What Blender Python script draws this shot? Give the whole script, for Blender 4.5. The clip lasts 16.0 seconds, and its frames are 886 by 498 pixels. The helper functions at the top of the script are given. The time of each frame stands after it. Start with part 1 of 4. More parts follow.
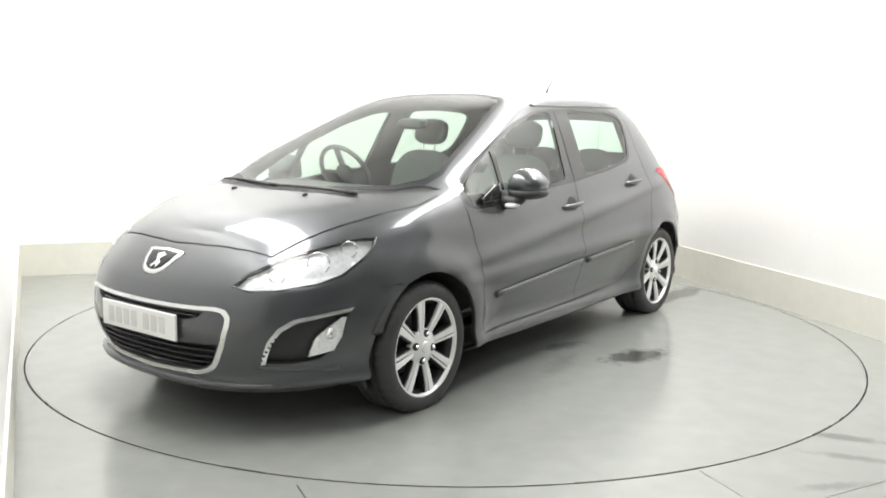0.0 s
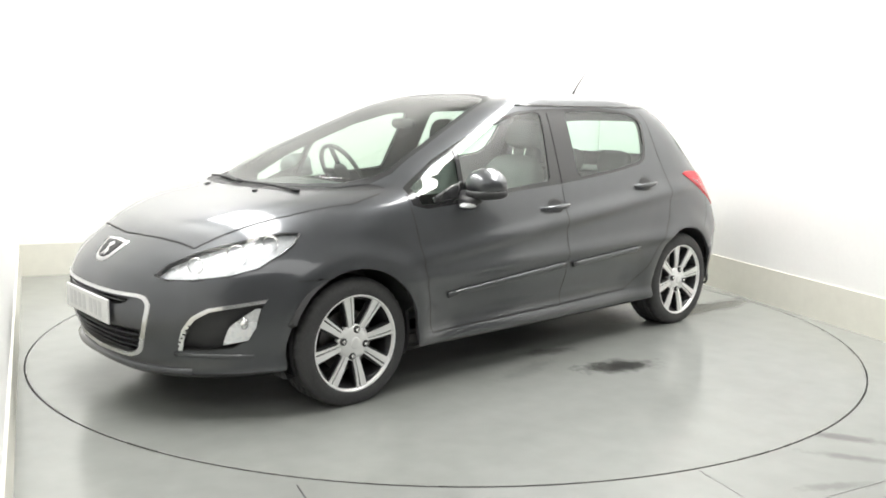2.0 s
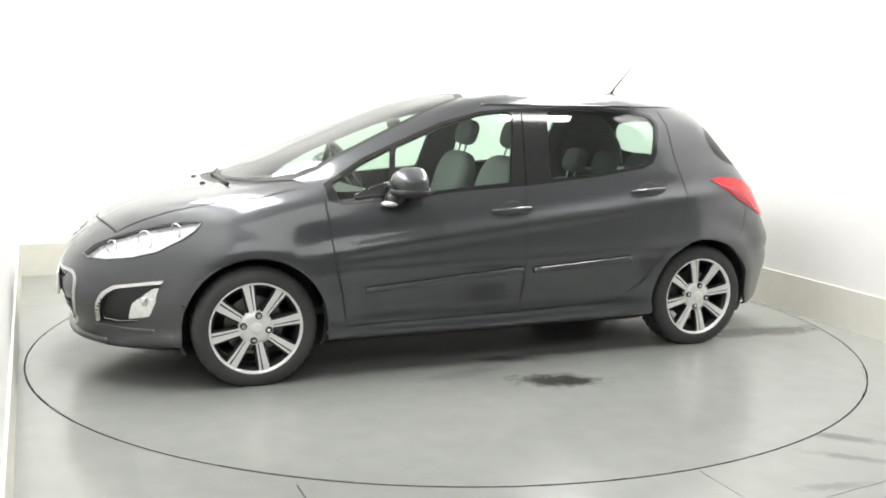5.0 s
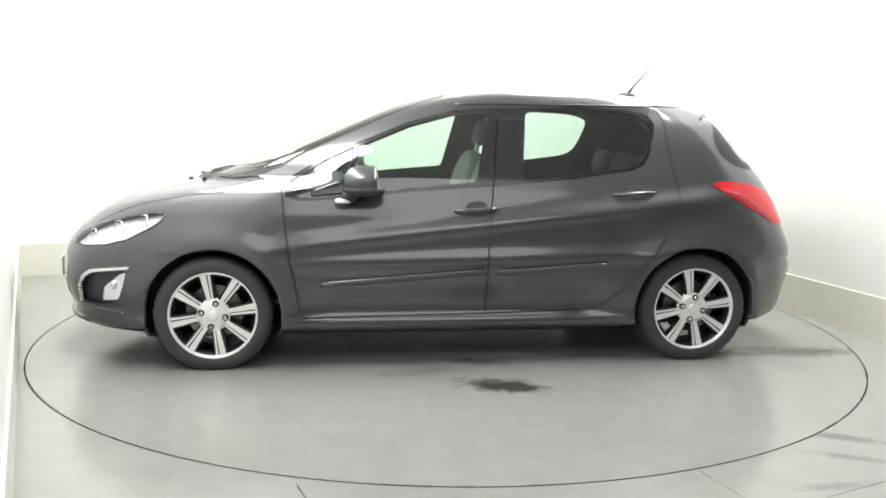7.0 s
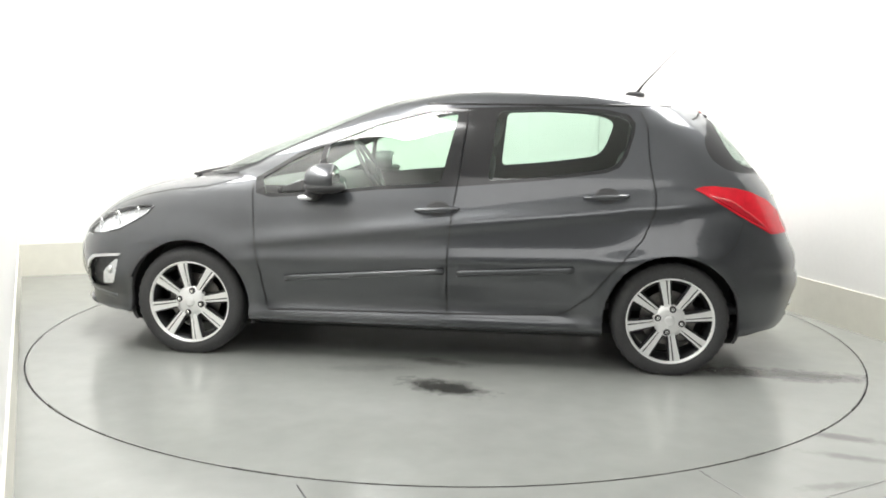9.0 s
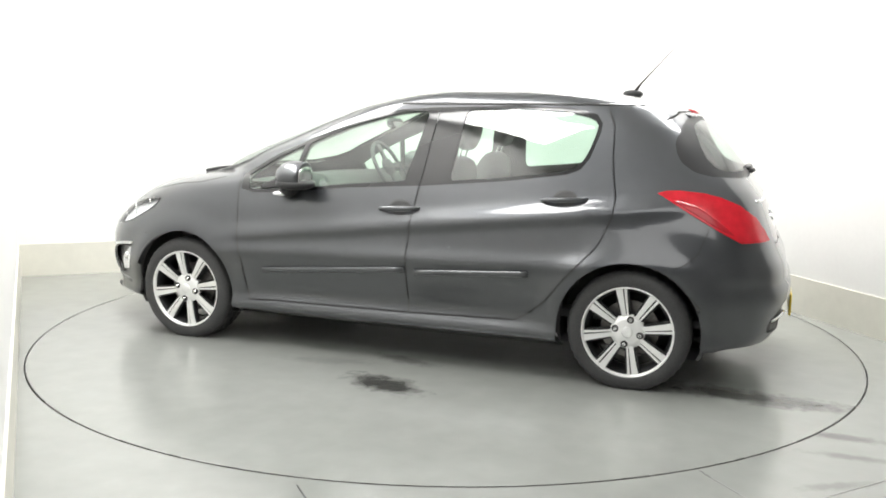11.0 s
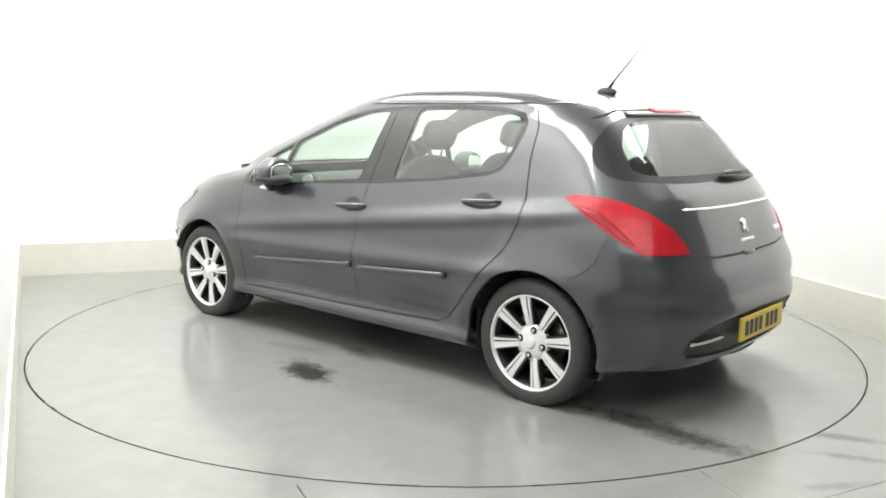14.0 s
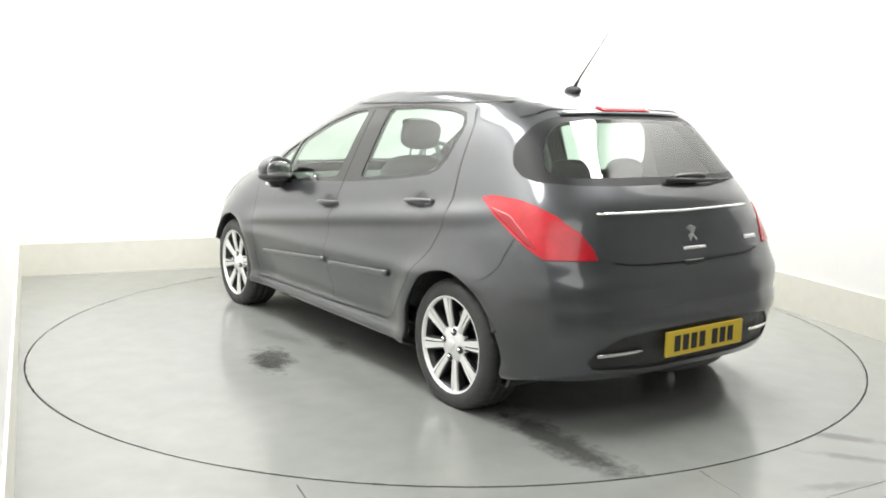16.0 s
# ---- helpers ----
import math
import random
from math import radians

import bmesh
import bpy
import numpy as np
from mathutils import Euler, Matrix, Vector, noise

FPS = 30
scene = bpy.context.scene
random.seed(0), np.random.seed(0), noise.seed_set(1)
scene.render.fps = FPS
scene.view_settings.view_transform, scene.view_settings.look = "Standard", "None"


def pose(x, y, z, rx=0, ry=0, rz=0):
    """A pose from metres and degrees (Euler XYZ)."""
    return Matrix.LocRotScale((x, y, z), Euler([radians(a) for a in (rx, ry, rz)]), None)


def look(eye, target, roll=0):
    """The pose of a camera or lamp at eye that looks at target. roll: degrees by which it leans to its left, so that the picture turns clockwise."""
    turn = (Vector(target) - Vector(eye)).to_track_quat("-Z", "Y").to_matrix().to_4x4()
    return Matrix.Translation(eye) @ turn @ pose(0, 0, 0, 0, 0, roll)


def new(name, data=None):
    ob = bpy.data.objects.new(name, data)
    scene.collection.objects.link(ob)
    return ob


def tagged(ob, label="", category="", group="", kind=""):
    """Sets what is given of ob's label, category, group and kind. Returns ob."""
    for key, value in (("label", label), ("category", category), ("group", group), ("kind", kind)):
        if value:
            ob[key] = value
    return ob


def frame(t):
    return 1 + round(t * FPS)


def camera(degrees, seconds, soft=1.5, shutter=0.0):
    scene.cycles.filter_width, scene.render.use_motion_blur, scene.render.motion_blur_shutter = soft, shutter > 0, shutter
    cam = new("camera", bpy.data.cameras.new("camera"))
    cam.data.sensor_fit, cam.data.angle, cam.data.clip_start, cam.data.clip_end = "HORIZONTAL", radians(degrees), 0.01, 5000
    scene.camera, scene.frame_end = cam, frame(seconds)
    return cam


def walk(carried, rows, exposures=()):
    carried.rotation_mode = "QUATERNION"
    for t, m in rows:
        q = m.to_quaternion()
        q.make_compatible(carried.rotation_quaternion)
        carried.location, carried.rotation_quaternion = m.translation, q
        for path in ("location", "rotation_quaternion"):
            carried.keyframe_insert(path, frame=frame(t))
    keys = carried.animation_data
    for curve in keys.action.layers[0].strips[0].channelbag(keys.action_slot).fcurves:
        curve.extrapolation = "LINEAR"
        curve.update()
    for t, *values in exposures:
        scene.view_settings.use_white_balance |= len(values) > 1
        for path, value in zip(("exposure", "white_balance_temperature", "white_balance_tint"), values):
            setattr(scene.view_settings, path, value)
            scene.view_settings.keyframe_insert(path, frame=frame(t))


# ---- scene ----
# the camera stands on a tripod before the booth
cam = camera(54.09, 16.0, soft=1.8)
EYE, AIM = (0.0, -5.438, 1.343), (-0.027, 0.392, 0.438)
walk(cam, [(0.0, look(EYE, AIM, 0.87)), (16.0, look(EYE, AIM, 0.87))], exposures=[(0.0, 0.0), (16.0, 0.0)])

# ---- light: white strips under the ceiling of a photo booth, and an added front fill ----
world = bpy.data.worlds.new("hall_air")
scene.world = world
world.use_nodes = True
world.node_tree.nodes["Background"].inputs[0].default_value = (1, 1, 1, 1)
world.node_tree.nodes["Background"].inputs[1].default_value = 0.3


def area_lamp(name, eye, target, sx, sy, watts, colour=(1, 1, 1)):
    data = bpy.data.lights.new(name, "AREA")
    data.shape, data.size, data.size_y, data.energy, data.color = "RECTANGLE", sx, sy, watts, colour
    ob = new(name, data)
    ob.matrix_world = look(eye, target)
    return ob


# strips along the two side walls of the booth: bearing, distance from the middle, length, watts
for bearing, dist, length, watts in ((205.7, 1.85, 4.4, 200), (18.5, 1.85, 4.4, 225)):
    strip = area_lamp("wall_strip_light", (0, 0, 1), (0, 1, 0), length, 0.8, watts, (1.0, 0.99, 0.97))
    strip.matrix_world = pose(dist * math.cos(radians(bearing)), dist * math.sin(radians(bearing)), 3.7, 0, 0, bearing + 90)
# added fill with no known lamp behind it; brightens the flank and the near floor
area_lamp("front_fill", (-0.3, -5.2, 3.9), (-0.3, -4.2, 0), 6.0, 3.0, 125, (1.0, 0.99, 0.97))

# ---- materials ----
def material(name, colour, rough=0.5, metal=0.0, coat=0.0, grain=0.0, grain_size=40.0, bump=0.0, alpha_glass=False, glow=0.0):
    """Principled surface with two scales of variation in colour and roughness, and fine relief."""
    m = bpy.data.materials.new(name)
    m.use_nodes = True
    nt = m.node_tree
    b = nt.nodes["Principled BSDF"]
    b.inputs["Base Color"].default_value = (*colour, 1)
    b.inputs["Roughness"].default_value = rough
    b.inputs["Metallic"].default_value = metal
    b.inputs["Coat Weight"].default_value = coat
    b.inputs["Coat Roughness"].default_value = 0.04
    if glow:
        b.inputs["Emission Color"].default_value = (*colour, 1)
        b.inputs["Emission Strength"].default_value = glow
    if grain or bump:
        co = nt.nodes.new("ShaderNodeTexCoord")
        fine, wide = nt.nodes.new("ShaderNodeTexNoise"), nt.nodes.new("ShaderNodeTexNoise")
        fine.inputs["Scale"].default_value, wide.inputs["Scale"].default_value = grain_size, grain_size / 12
        fine.inputs["Detail"].default_value = 6
        for n in (fine, wide):
            nt.links.new(co.outputs["Object"], n.inputs["Vector"])
        mean = nt.nodes.new("ShaderNodeMix")
        mean.data_type, mean.inputs[0].default_value = "FLOAT", 0.5
        nt.links.new(fine.outputs[0], mean.inputs[2])
        nt.links.new(wide.outputs[0], mean.inputs[3])
        tone = nt.nodes.new("ShaderNodeMapRange")
        tone.inputs[1].default_value, tone.inputs[2].default_value = 0.3, 0.7
        tone.inputs[3].default_value, tone.inputs[4].default_value = 1 - grain, 1 + grain
        nt.links.new(mean.outputs[0], tone.inputs[0])
        mul = nt.nodes.new("ShaderNodeMix")
        mul.data_type, mul.blend_type, mul.inputs[0].default_value = "RGBA", "MULTIPLY", 1
        mul.inputs[6].default_value = (*colour, 1)
        nt.links.new(tone.outputs[0], mul.inputs[7])
        nt.links.new(mul.outputs[2], b.inputs["Base Color"])
        rr = nt.nodes.new("ShaderNodeMapRange")
        rr.inputs[1].default_value, rr.inputs[2].default_value = 0.3, 0.7
        rr.inputs[3].default_value, rr.inputs[4].default_value = rough * (1 - grain), min(1, rough * (1 + grain))
        nt.links.new(wide.outputs[0], rr.inputs[0])
        nt.links.new(rr.outputs[0], b.inputs["Roughness"])
        if bump:
            bp = nt.nodes.new("ShaderNodeBump")
            bp.inputs["Strength"].default_value, bp.inputs["Distance"].default_value = bump, 0.002
            nt.links.new(fine.outputs[0], bp.inputs["Height"])
            nt.links.new(bp.outputs[0], b.inputs["Normal"])
    return m


def glass_material(name, tint, rough=0.0, gain=0.06, power_of=5.0):
    """A thin pane: it lets light straight through, tinted, and mirrors at its face."""
    m = bpy.data.materials.new(name)
    m.use_nodes = True
    nt = m.node_tree
    nt.nodes.remove(nt.nodes["Principled BSDF"])
    clear, gloss, mix = (nt.nodes.new("ShaderNode" + k) for k in ("BsdfTransparent", "BsdfGlossy", "MixShader"))
    clear.inputs[0].default_value = (*tint, 1)
    gloss.inputs["Roughness"].default_value = rough
    face, power, scale = (nt.nodes.new("ShaderNode" + k) for k in ("LayerWeight", "Math", "MapRange"))
    face.inputs[0].default_value = 0.5
    power.operation = "POWER"
    power.inputs[1].default_value = power_of
    scale.inputs[3].default_value, scale.inputs[4].default_value = gain, 0.9
    nt.links.new(face.outputs["Facing"], power.inputs[0])
    nt.links.new(power.outputs[0], scale.inputs[0])
    nt.links.new(scale.outputs[0], mix.inputs[0])
    nt.links.new(clear.outputs[0], mix.inputs[1])
    nt.links.new(gloss.outputs[0], mix.inputs[2])
    nt.links.new(mix.outputs[0], nt.nodes["Material Output"].inputs[0])
    return m


PAINT = material("grey_metallic_paint", (0.075, 0.079, 0.086), 0.36, 0.7, 1.0, 0.035, 15)
PAINT.node_tree.nodes["Principled BSDF"].inputs["Coat IOR"].default_value = 1.6
PAINT.node_tree.nodes["Principled BSDF"].inputs["Coat Roughness"].default_value = 0.09
PAINT_INSIDE = material("dark_inner_panel", (0.045, 0.045, 0.046), 0.6)
BLACK = material("black_trim_plastic", (0.03, 0.03, 0.031), 0.45, 0, 0, 0.25, 300, 0.2)
GLOSS_BLACK = material("gloss_black_trim", (0.02, 0.02, 0.021), 0.12, 0, 0.4)
RUBBER = material("tyre_rubber", (0.048, 0.048, 0.049), 0.62, 0, 0, 0.3, 120, 0.35)
ALLOY = material("machined_alloy", (0.88, 0.88, 0.87), 0.30, 0.35, 0.3, 0.03, 30)
ALLOY_DARK = material("grey_painted_alloy", (0.035, 0.035, 0.037), 0.4, 0.6, 0.2, 0.1, 120)
BRAKE = material("worn_brake_steel", (0.25, 0.24, 0.23), 0.4, 0.9, 0, 0.3, 90)
CHROME = material("chrome", (0.86, 0.86, 0.86), 0.12, 1.0)
CABIN = material("dark_grey_cloth", (0.12, 0.122, 0.125), 0.85, 0, 0, 0.3, 160, 0.4)
DASH = material("soft_dashboard_plastic", (0.07, 0.07, 0.072), 0.6, 0, 0, 0.2, 200, 0.3)
FRIT = material("black_glass_border", (0.025, 0.026, 0.027), 0.45, 0, 0)
FRIT.node_tree.nodes["Principled BSDF"].inputs["Specular IOR Level"].default_value = 0.25
GLASS = glass_material("green_tinted_glass", (0.80, 0.94, 0.84), 0.0, 0.12)
GLASS_REAR = glass_material("rear_tinted_glass", (0.78, 0.91, 0.83), 0.0, 0.13)
SCREEN = glass_material("windscreen_glass", (0.84, 0.92, 0.86), 0.10, 0.12, 5.0)
LENS = glass_material("clear_lamp_lens", (0.96, 0.97, 0.98), 0.02)
RED_LENS = material("red_lamp_plastic", (0.50, 0.009, 0.02), 0.2, 0, 0.25, 0.3, 22)
RED_DARK = material("deep_red_lamp_plastic", (0.36, 0.007, 0.016), 0.2, 0, 0.25, 0.15, 30)
REFLECTOR = material("lamp_reflector", (0.85, 0.86, 0.87), 0.24, 0.45, 0, 0.3, 55, 1.0)
PLATE_WHITE = material("white_plate", (0.85, 0.85, 0.83), 0.35, 0, 0.3)
PLATE_YELLOW = material("yellow_plate", (0.78, 0.56, 0.03), 0.35, 0, 0.3)
PLATE_INK = material("black_plate_ink", (0.015, 0.015, 0.015), 0.4)
# grey of the unseen front wall; stands in for a dim hall in reflections
HALL = material("unseen_hall_grey", (0.55, 0.55, 0.55), 0.8, 0, 0, 0.05, 6)
WALL = material("white_wall_paint", (0.78, 0.78, 0.765), 0.7, 0, 0, 0.02, 30)
SKIRT = material("cream_skirting_paint", (0.66, 0.65, 0.58), 0.55, 0, 0, 0.05, 14)


def floor_material(name, stains_and_shade):
    """Worn glossy floor paint with dark patches, stains and painted shade: centre, turn in degrees, half sizes, depth.
    """
    m = material(name, (0.255, 0.264, 0.249), 0.18, 0, 0, 0.09, 7, 0.06)
    nt = m.node_tree
    b = nt.nodes["Principled BSDF"]
    b.inputs["IOR"].default_value = 1.75
    co, rough = nt.nodes.new("ShaderNodeTexCoord"), nt.nodes.new("ShaderNodeTexNoise")
    rough.inputs["Scale"].default_value, rough.inputs["Detail"].default_value = 11, 9
    rough.inputs["Roughness"].default_value = 0.68
    nt.links.new(co.outputs["Object"], rough.inputs["Vector"])
    last = b.inputs["Base Color"].links[0].from_socket
    for x, y, turn, sx, sy, depth in stains_and_shade:
        mp, ln, ad, mr, mix = (nt.nodes.new("ShaderNode" + k) for k in ("Mapping", "VectorMath", "Math", "MapRange", "Mix"))
        mp.vector_type = "TEXTURE"
        mp.inputs["Location"].default_value, mp.inputs["Rotation"].default_value, mp.inputs["Scale"].default_value = (x, y, 0), (0, 0, radians(turn)), (sx, sy, 1)
        ln.operation, ad.operation = "LENGTH", "MULTIPLY_ADD"
        ad.inputs[1].default_value = 1.9
        mr.inputs[1].default_value, mr.inputs[2].default_value, mr.inputs[3].default_value, mr.inputs[4].default_value = 1.3, 2.0, depth, 0
        mix.data_type = "RGBA"
        mix.inputs[7].default_value = (0.03, 0.03, 0.028, 1)
        nt.links.new(co.outputs["Object"], mp.inputs["Vector"])
        nt.links.new(mp.outputs[0], ln.inputs[0])
        nt.links.new(rough.outputs[0], ad.inputs[0])
        nt.links.new(ln.outputs["Value"], ad.inputs[2])
        nt.links.new(ad.outputs[0], mr.inputs[0])
        nt.links.new(mr.outputs[0], mix.inputs[0])
        nt.links.new(last, mix.inputs[6])
        last = mix.outputs[2]
    nt.links.new(last, b.inputs["Base Color"])
    return m


# three smudges near the front right, then a long band of painted shade
FLOOR = floor_material("grey_floor_paint", ((1.72, -1.88, -25, .20, .05, .5), (1.66, -2.1, -20, .22, .04, .4), (1.45, -2.38, 10, .2, .04, .35), (2.2, 0.2, -60, .5, .06, .3)))
PLATE_FLOOR = floor_material("grey_turntable_paint", ((-.13, 1.26, -20, .26, .13, .95), (-.06, .83, -15, .22, .07, .45), (-1.85, .75, -4, .62, .12, .75), (-1.2, .55, 0, .4, .2, .25), (.3, 1.0, 10, .3, .08, .2)))
GAP = material("dark_turntable_gap", (0.03, 0.03, 0.03), 0.6)
STAIN = material("dried_stain", (0.16, 0.16, 0.155), 0.3, 0, 0, 0.3, 20)

# ---- helpers for meshes ----
def part(name, bm, mat, parent, label="", smooth=False):
    """Links a bmesh as one mesh object under a thing or a part."""
    me = bpy.data.meshes.new(name)
    bmesh.ops.recalc_face_normals(bm, faces=bm.faces[:]) if not smooth else None
    bm.to_mesh(me)
    bm.free()
    for m in (mat if isinstance(mat, (list, tuple)) else [mat]):
        me.materials.append(m)
    if smooth:
        me.polygons.foreach_set("use_smooth", [True] * len(me.polygons))
    ob = new(name, me)
    ob.parent = parent
    if label:
        tagged(ob, label)
    return ob


def add_box(bm, x0, x1, y0, y1, z0, z1, bevel=0.0, m=None):
    made = bmesh.ops.create_cube(bm, size=1)["verts"]
    for v in made:
        v.co = Vector((x0 + (v.co.x + .5) * (x1 - x0), y0 + (v.co.y + .5) * (y1 - y0), z0 + (v.co.z + .5) * (z1 - z0)))
        if m:
            v.co = m @ v.co
    if bevel:
        edges = list({e for v in made for e in v.link_edges})
        bmesh.ops.bevel(bm, geom=edges, offset=bevel, segments=2, affect="EDGES", profile=0.5)
    return bm


def box(*a, **k):
    return add_box(bmesh.new(), *a, **k)


# ---- the booth ----
RING = 2.444


def wall_line(angle, dist):
    a = radians(angle)
    return math.cos(a), math.sin(a), dist


LEFT, BACK, RIGHT = wall_line(205.7, 2.474), wall_line(111.7, 2.570), wall_line(18.5, 2.49)


def meet(p, q):
    d = p[0] * q[1] - p[1] * q[0]
    return Vector(((p[2] * q[1] - q[2] * p[1]) / d, (p[0] * q[2] - q[0] * p[2]) / d))


A_CORNER, B_CORNER = meet(LEFT, BACK), meet(BACK, RIGHT)
LEFT_END = A_CORNER + Vector((-LEFT[1], LEFT[0])) * 6.2
RIGHT_END = B_CORNER + Vector((RIGHT[1], -RIGHT[0])) * 4.6


def slab(p, q, z0, z1, inner, outer, n):
    """A wall piece between two plan points; n points out of the booth."""
    bm = bmesh.new()
    n = Vector(n[:2])
    plan = (p + n * inner, q + n * inner, q + n * outer, p + n * outer)
    low = [bm.verts.new((*c, z0)) for c in plan]
    top = [bm.verts.new((*c, z1)) for c in plan]
    bm.faces.new(low[::-1]), bm.faces.new(top)
    for k in range(4):
        bm.faces.new((low[k], low[(k + 1) % 4], top[(k + 1) % 4], top[k]))
    return bm


for name, p, q, n in (("wall_left", A_CORNER + (A_CORNER - LEFT_END).normalized() * .14, LEFT_END, LEFT), ("wall_back", A_CORNER - (B_CORNER - A_CORNER).normalized() * .14, B_CORNER + (B_CORNER - A_CORNER).normalized() * .14, BACK), ("wall_right", B_CORNER, RIGHT_END, RIGHT)):
    tagged(part(name, slab(p, q, 0, 4.1, 0.012, 0.15, n), WALL, None), "plain white painted booth wall", "wall", kind="structure")
    tagged(part("skirting_" + name[5:], slab(p, q, 0, 0.262, 0.0, 0.0118, n), SKIRT, None), "cream painted skirting board along the booth wall", "skirting", kind="structure")

floor = bmesh.new()
N = 160
outer = [floor.verts.new((12 * math.cos(2 * math.pi * k / N), 12 * math.sin(2 * math.pi * k / N), 0)) for k in range(N)]
edge = [floor.verts.new(((RING + .004) * math.cos(2 * math.pi * k / N), (RING + .004) * math.sin(2 * math.pi * k / N), 0)) for k in range(N)]
down = [floor.verts.new((v.co.x, v.co.y, -.05)) for v in edge]
for k in range(N):
    j = (k + 1) % N
    floor.faces.new((outer[k], outer[j], edge[j], edge[k]))
    floor.faces.new((edge[k], edge[j], down[j], down[k]))
tagged(part("floor", floor, FLOOR, None), "glossy pale grey painted workshop floor", "floor", kind="structure")
pit = bmesh.new()
bmesh.ops.create_circle(pit, cap_ends=True, radius=RING + .05, segments=N)
for v in pit.verts:
    v.co.z = -.05
tagged(part("turntable_pit", pit, GAP, None), "dark pit under the turntable plate", "pit", kind="structure")

turntable = bmesh.new()
rim_top = [turntable.verts.new(((RING - .004) * math.cos(2 * math.pi * k / N), (RING - .004) * math.sin(2 * math.pi * k / N), 0)) for k in range(N)]
rim_low = [turntable.verts.new((v.co.x, v.co.y, -.04)) for v in rim_top]
turntable.faces.new(rim_top)
for k in range(N):
    turntable.faces.new((rim_top[k], rim_low[k], rim_low[(k + 1) % N], rim_top[(k + 1) % N]))
turntable = tagged(part("turntable", turntable, PLATE_FLOOR, None), "round pale grey painted car turntable set in the floor", "turntable")
ring = bmesh.new()
loops = [[ring.verts.new((r * math.cos(2 * math.pi * k / N), r * math.sin(2 * math.pi * k / N), z)) for k in range(N)] for r, z in ((RING - .0037, -.03), (RING - .0037, .001), (RING - .0085, .001), (RING - .0085, -.03))]
for p, q in zip(loops, loops[1:]):
    for k in range(N):
        ring.faces.new((p[k], p[(k + 1) % N], q[(k + 1) % N], q[k]))
part("edge_band", ring, STAIN, turntable, "dark worn steel edge band")

joint = slab(Vector((-.535, -2.452)), Vector((-.19, -3.2)), -.002, .001, 0, .006, (.9, .4))
tagged(part("floor_joint", joint, GAP, None), "dark joint line in the painted floor", "floor joint", kind="structure")
for p, q in (((.989, -2.255), (1.20, -2.77)), ((1.33, -2.50), (1.98, -2.155))):
    n = Vector((q[1] - p[1], p[0] - q[0])).normalized()
    tagged(part("floor_joint", slab(Vector(p), Vector(q), -.002, .001, 0, .004, n), STAIN, None), "thin grey joint line in the painted floor", "floor joint", kind="structure")
# unseen walls and ceiling added to close the hall and shape the car's reflections
hall = bmesh.new()
add_box(hall, -9, 9, -9.15, -9, 0, 4.1)
tagged(part("unseen_wall_front", hall, HALL, None), "unseen hall wall opposite the booth, greyed to dim reflections", "wall", kind="structure")
tagged(part("ceiling", box(-9, 9, -9, 6, 4.1, 4.2), WALL, None), "plain white ceiling", "ceiling", kind="structure")
for name, x in (("wall_east", 7), ("wall_west", -7.15)):
    tagged(part(name, box(x, x + .15, -9, 6, 0, 4.1), WALL, None), "unseen white hall wall added beside the booth", "wall", kind="structure")

# ---- the car body's form: a stack of level outlines, x forward, y to its left, z up ----
FRONT_LINE = ((.15, 2.03), (.175, 2.12), (.205, 2.165), (.228, 2.17), (.245, 2.155), (.28, 2.165), (.36, 2.20), (.46, 2.215), (.55, 2.205), (.62, 2.175), (.69, 2.115), (.75, 2.045), (.81, 1.96),
              (.87, 1.84), (.92, 1.69), (.96, 1.50), (.985, 1.36), (1.01, 1.28), (1.05, 1.20), (1.10, 1.09), (1.20, .835), (1.30, .575), (1.37, .385),
              (1.42, .215), (1.45, .08), (1.472, -.05), (1.484, -.16), (1.494, -.30), (1.50, -.44))
REAR_LINE = ((.15, -1.86), (.22, -1.97), (.30, -2.025), (.40, -2.045), (.46, -2.062), (.505, -2.06), (.535, -2.04), (.57, -2.035), (.63, -2.02), (.70, -1.985), (.80, -1.945), (.90, -1.905), (.97, -1.87),
             (1.03, -1.825), (1.10, -1.765), (1.20, -1.68), (1.30, -1.585), (1.345, -1.535), (1.365, -1.52), (1.395, -1.47), (1.42, -1.39), (1.45, -1.24), (1.472, -1.07), (1.484, -.94), (1.494, -.76), (1.50, -.50))
HALF_WIDTH = ((.15, .71), (.19, .82), (.218, .872), (.235, .885), (.262, .878), (.30, .867), (.42, .881), (.52, .885), (.62, .880), (.72, .866), (.80, .850), (.87, .828), (.93, .806), (.97, .790),
              (1.02, .770), (1.10, .735), (1.20, .692), (1.30, .645), (1.37, .608), (1.41, .592), (1.44, .572), (1.46, .542), (1.474, .485), (1.485, .385), (1.494, .25), (1.50, .02))
FRONT_START = ((.15, 1.15), (.65, 1.15), (.80, .98), (.90, .78), (.97, .52), (1.05, .20), (1.12, .10), (1.30, -.15), (1.42, -.30), (1.50, -.46))
REAR_START = ((.15, -1.2), (.70, -1.2), (.90, -1.05), (1.05, -.95), (1.30, -.95), (1.40, -.85), (1.50, -.48))
FRONT_POWER = ((.15, 2.75), (.60, 2.75), (.75, 2.7), (.90, 3.0), (.98, 3.2), (1.05, 3.9), (1.12, 4.2), (1.37, 4.2), (1.43, 3.6), (1.50, 2.4))
REAR_POWER = ((.15, 3.6), (.50, 3.8), (.62, 4.4), (.97, 4.6), (1.30, 4.4), (1.38, 3.8), (1.50, 2.4))


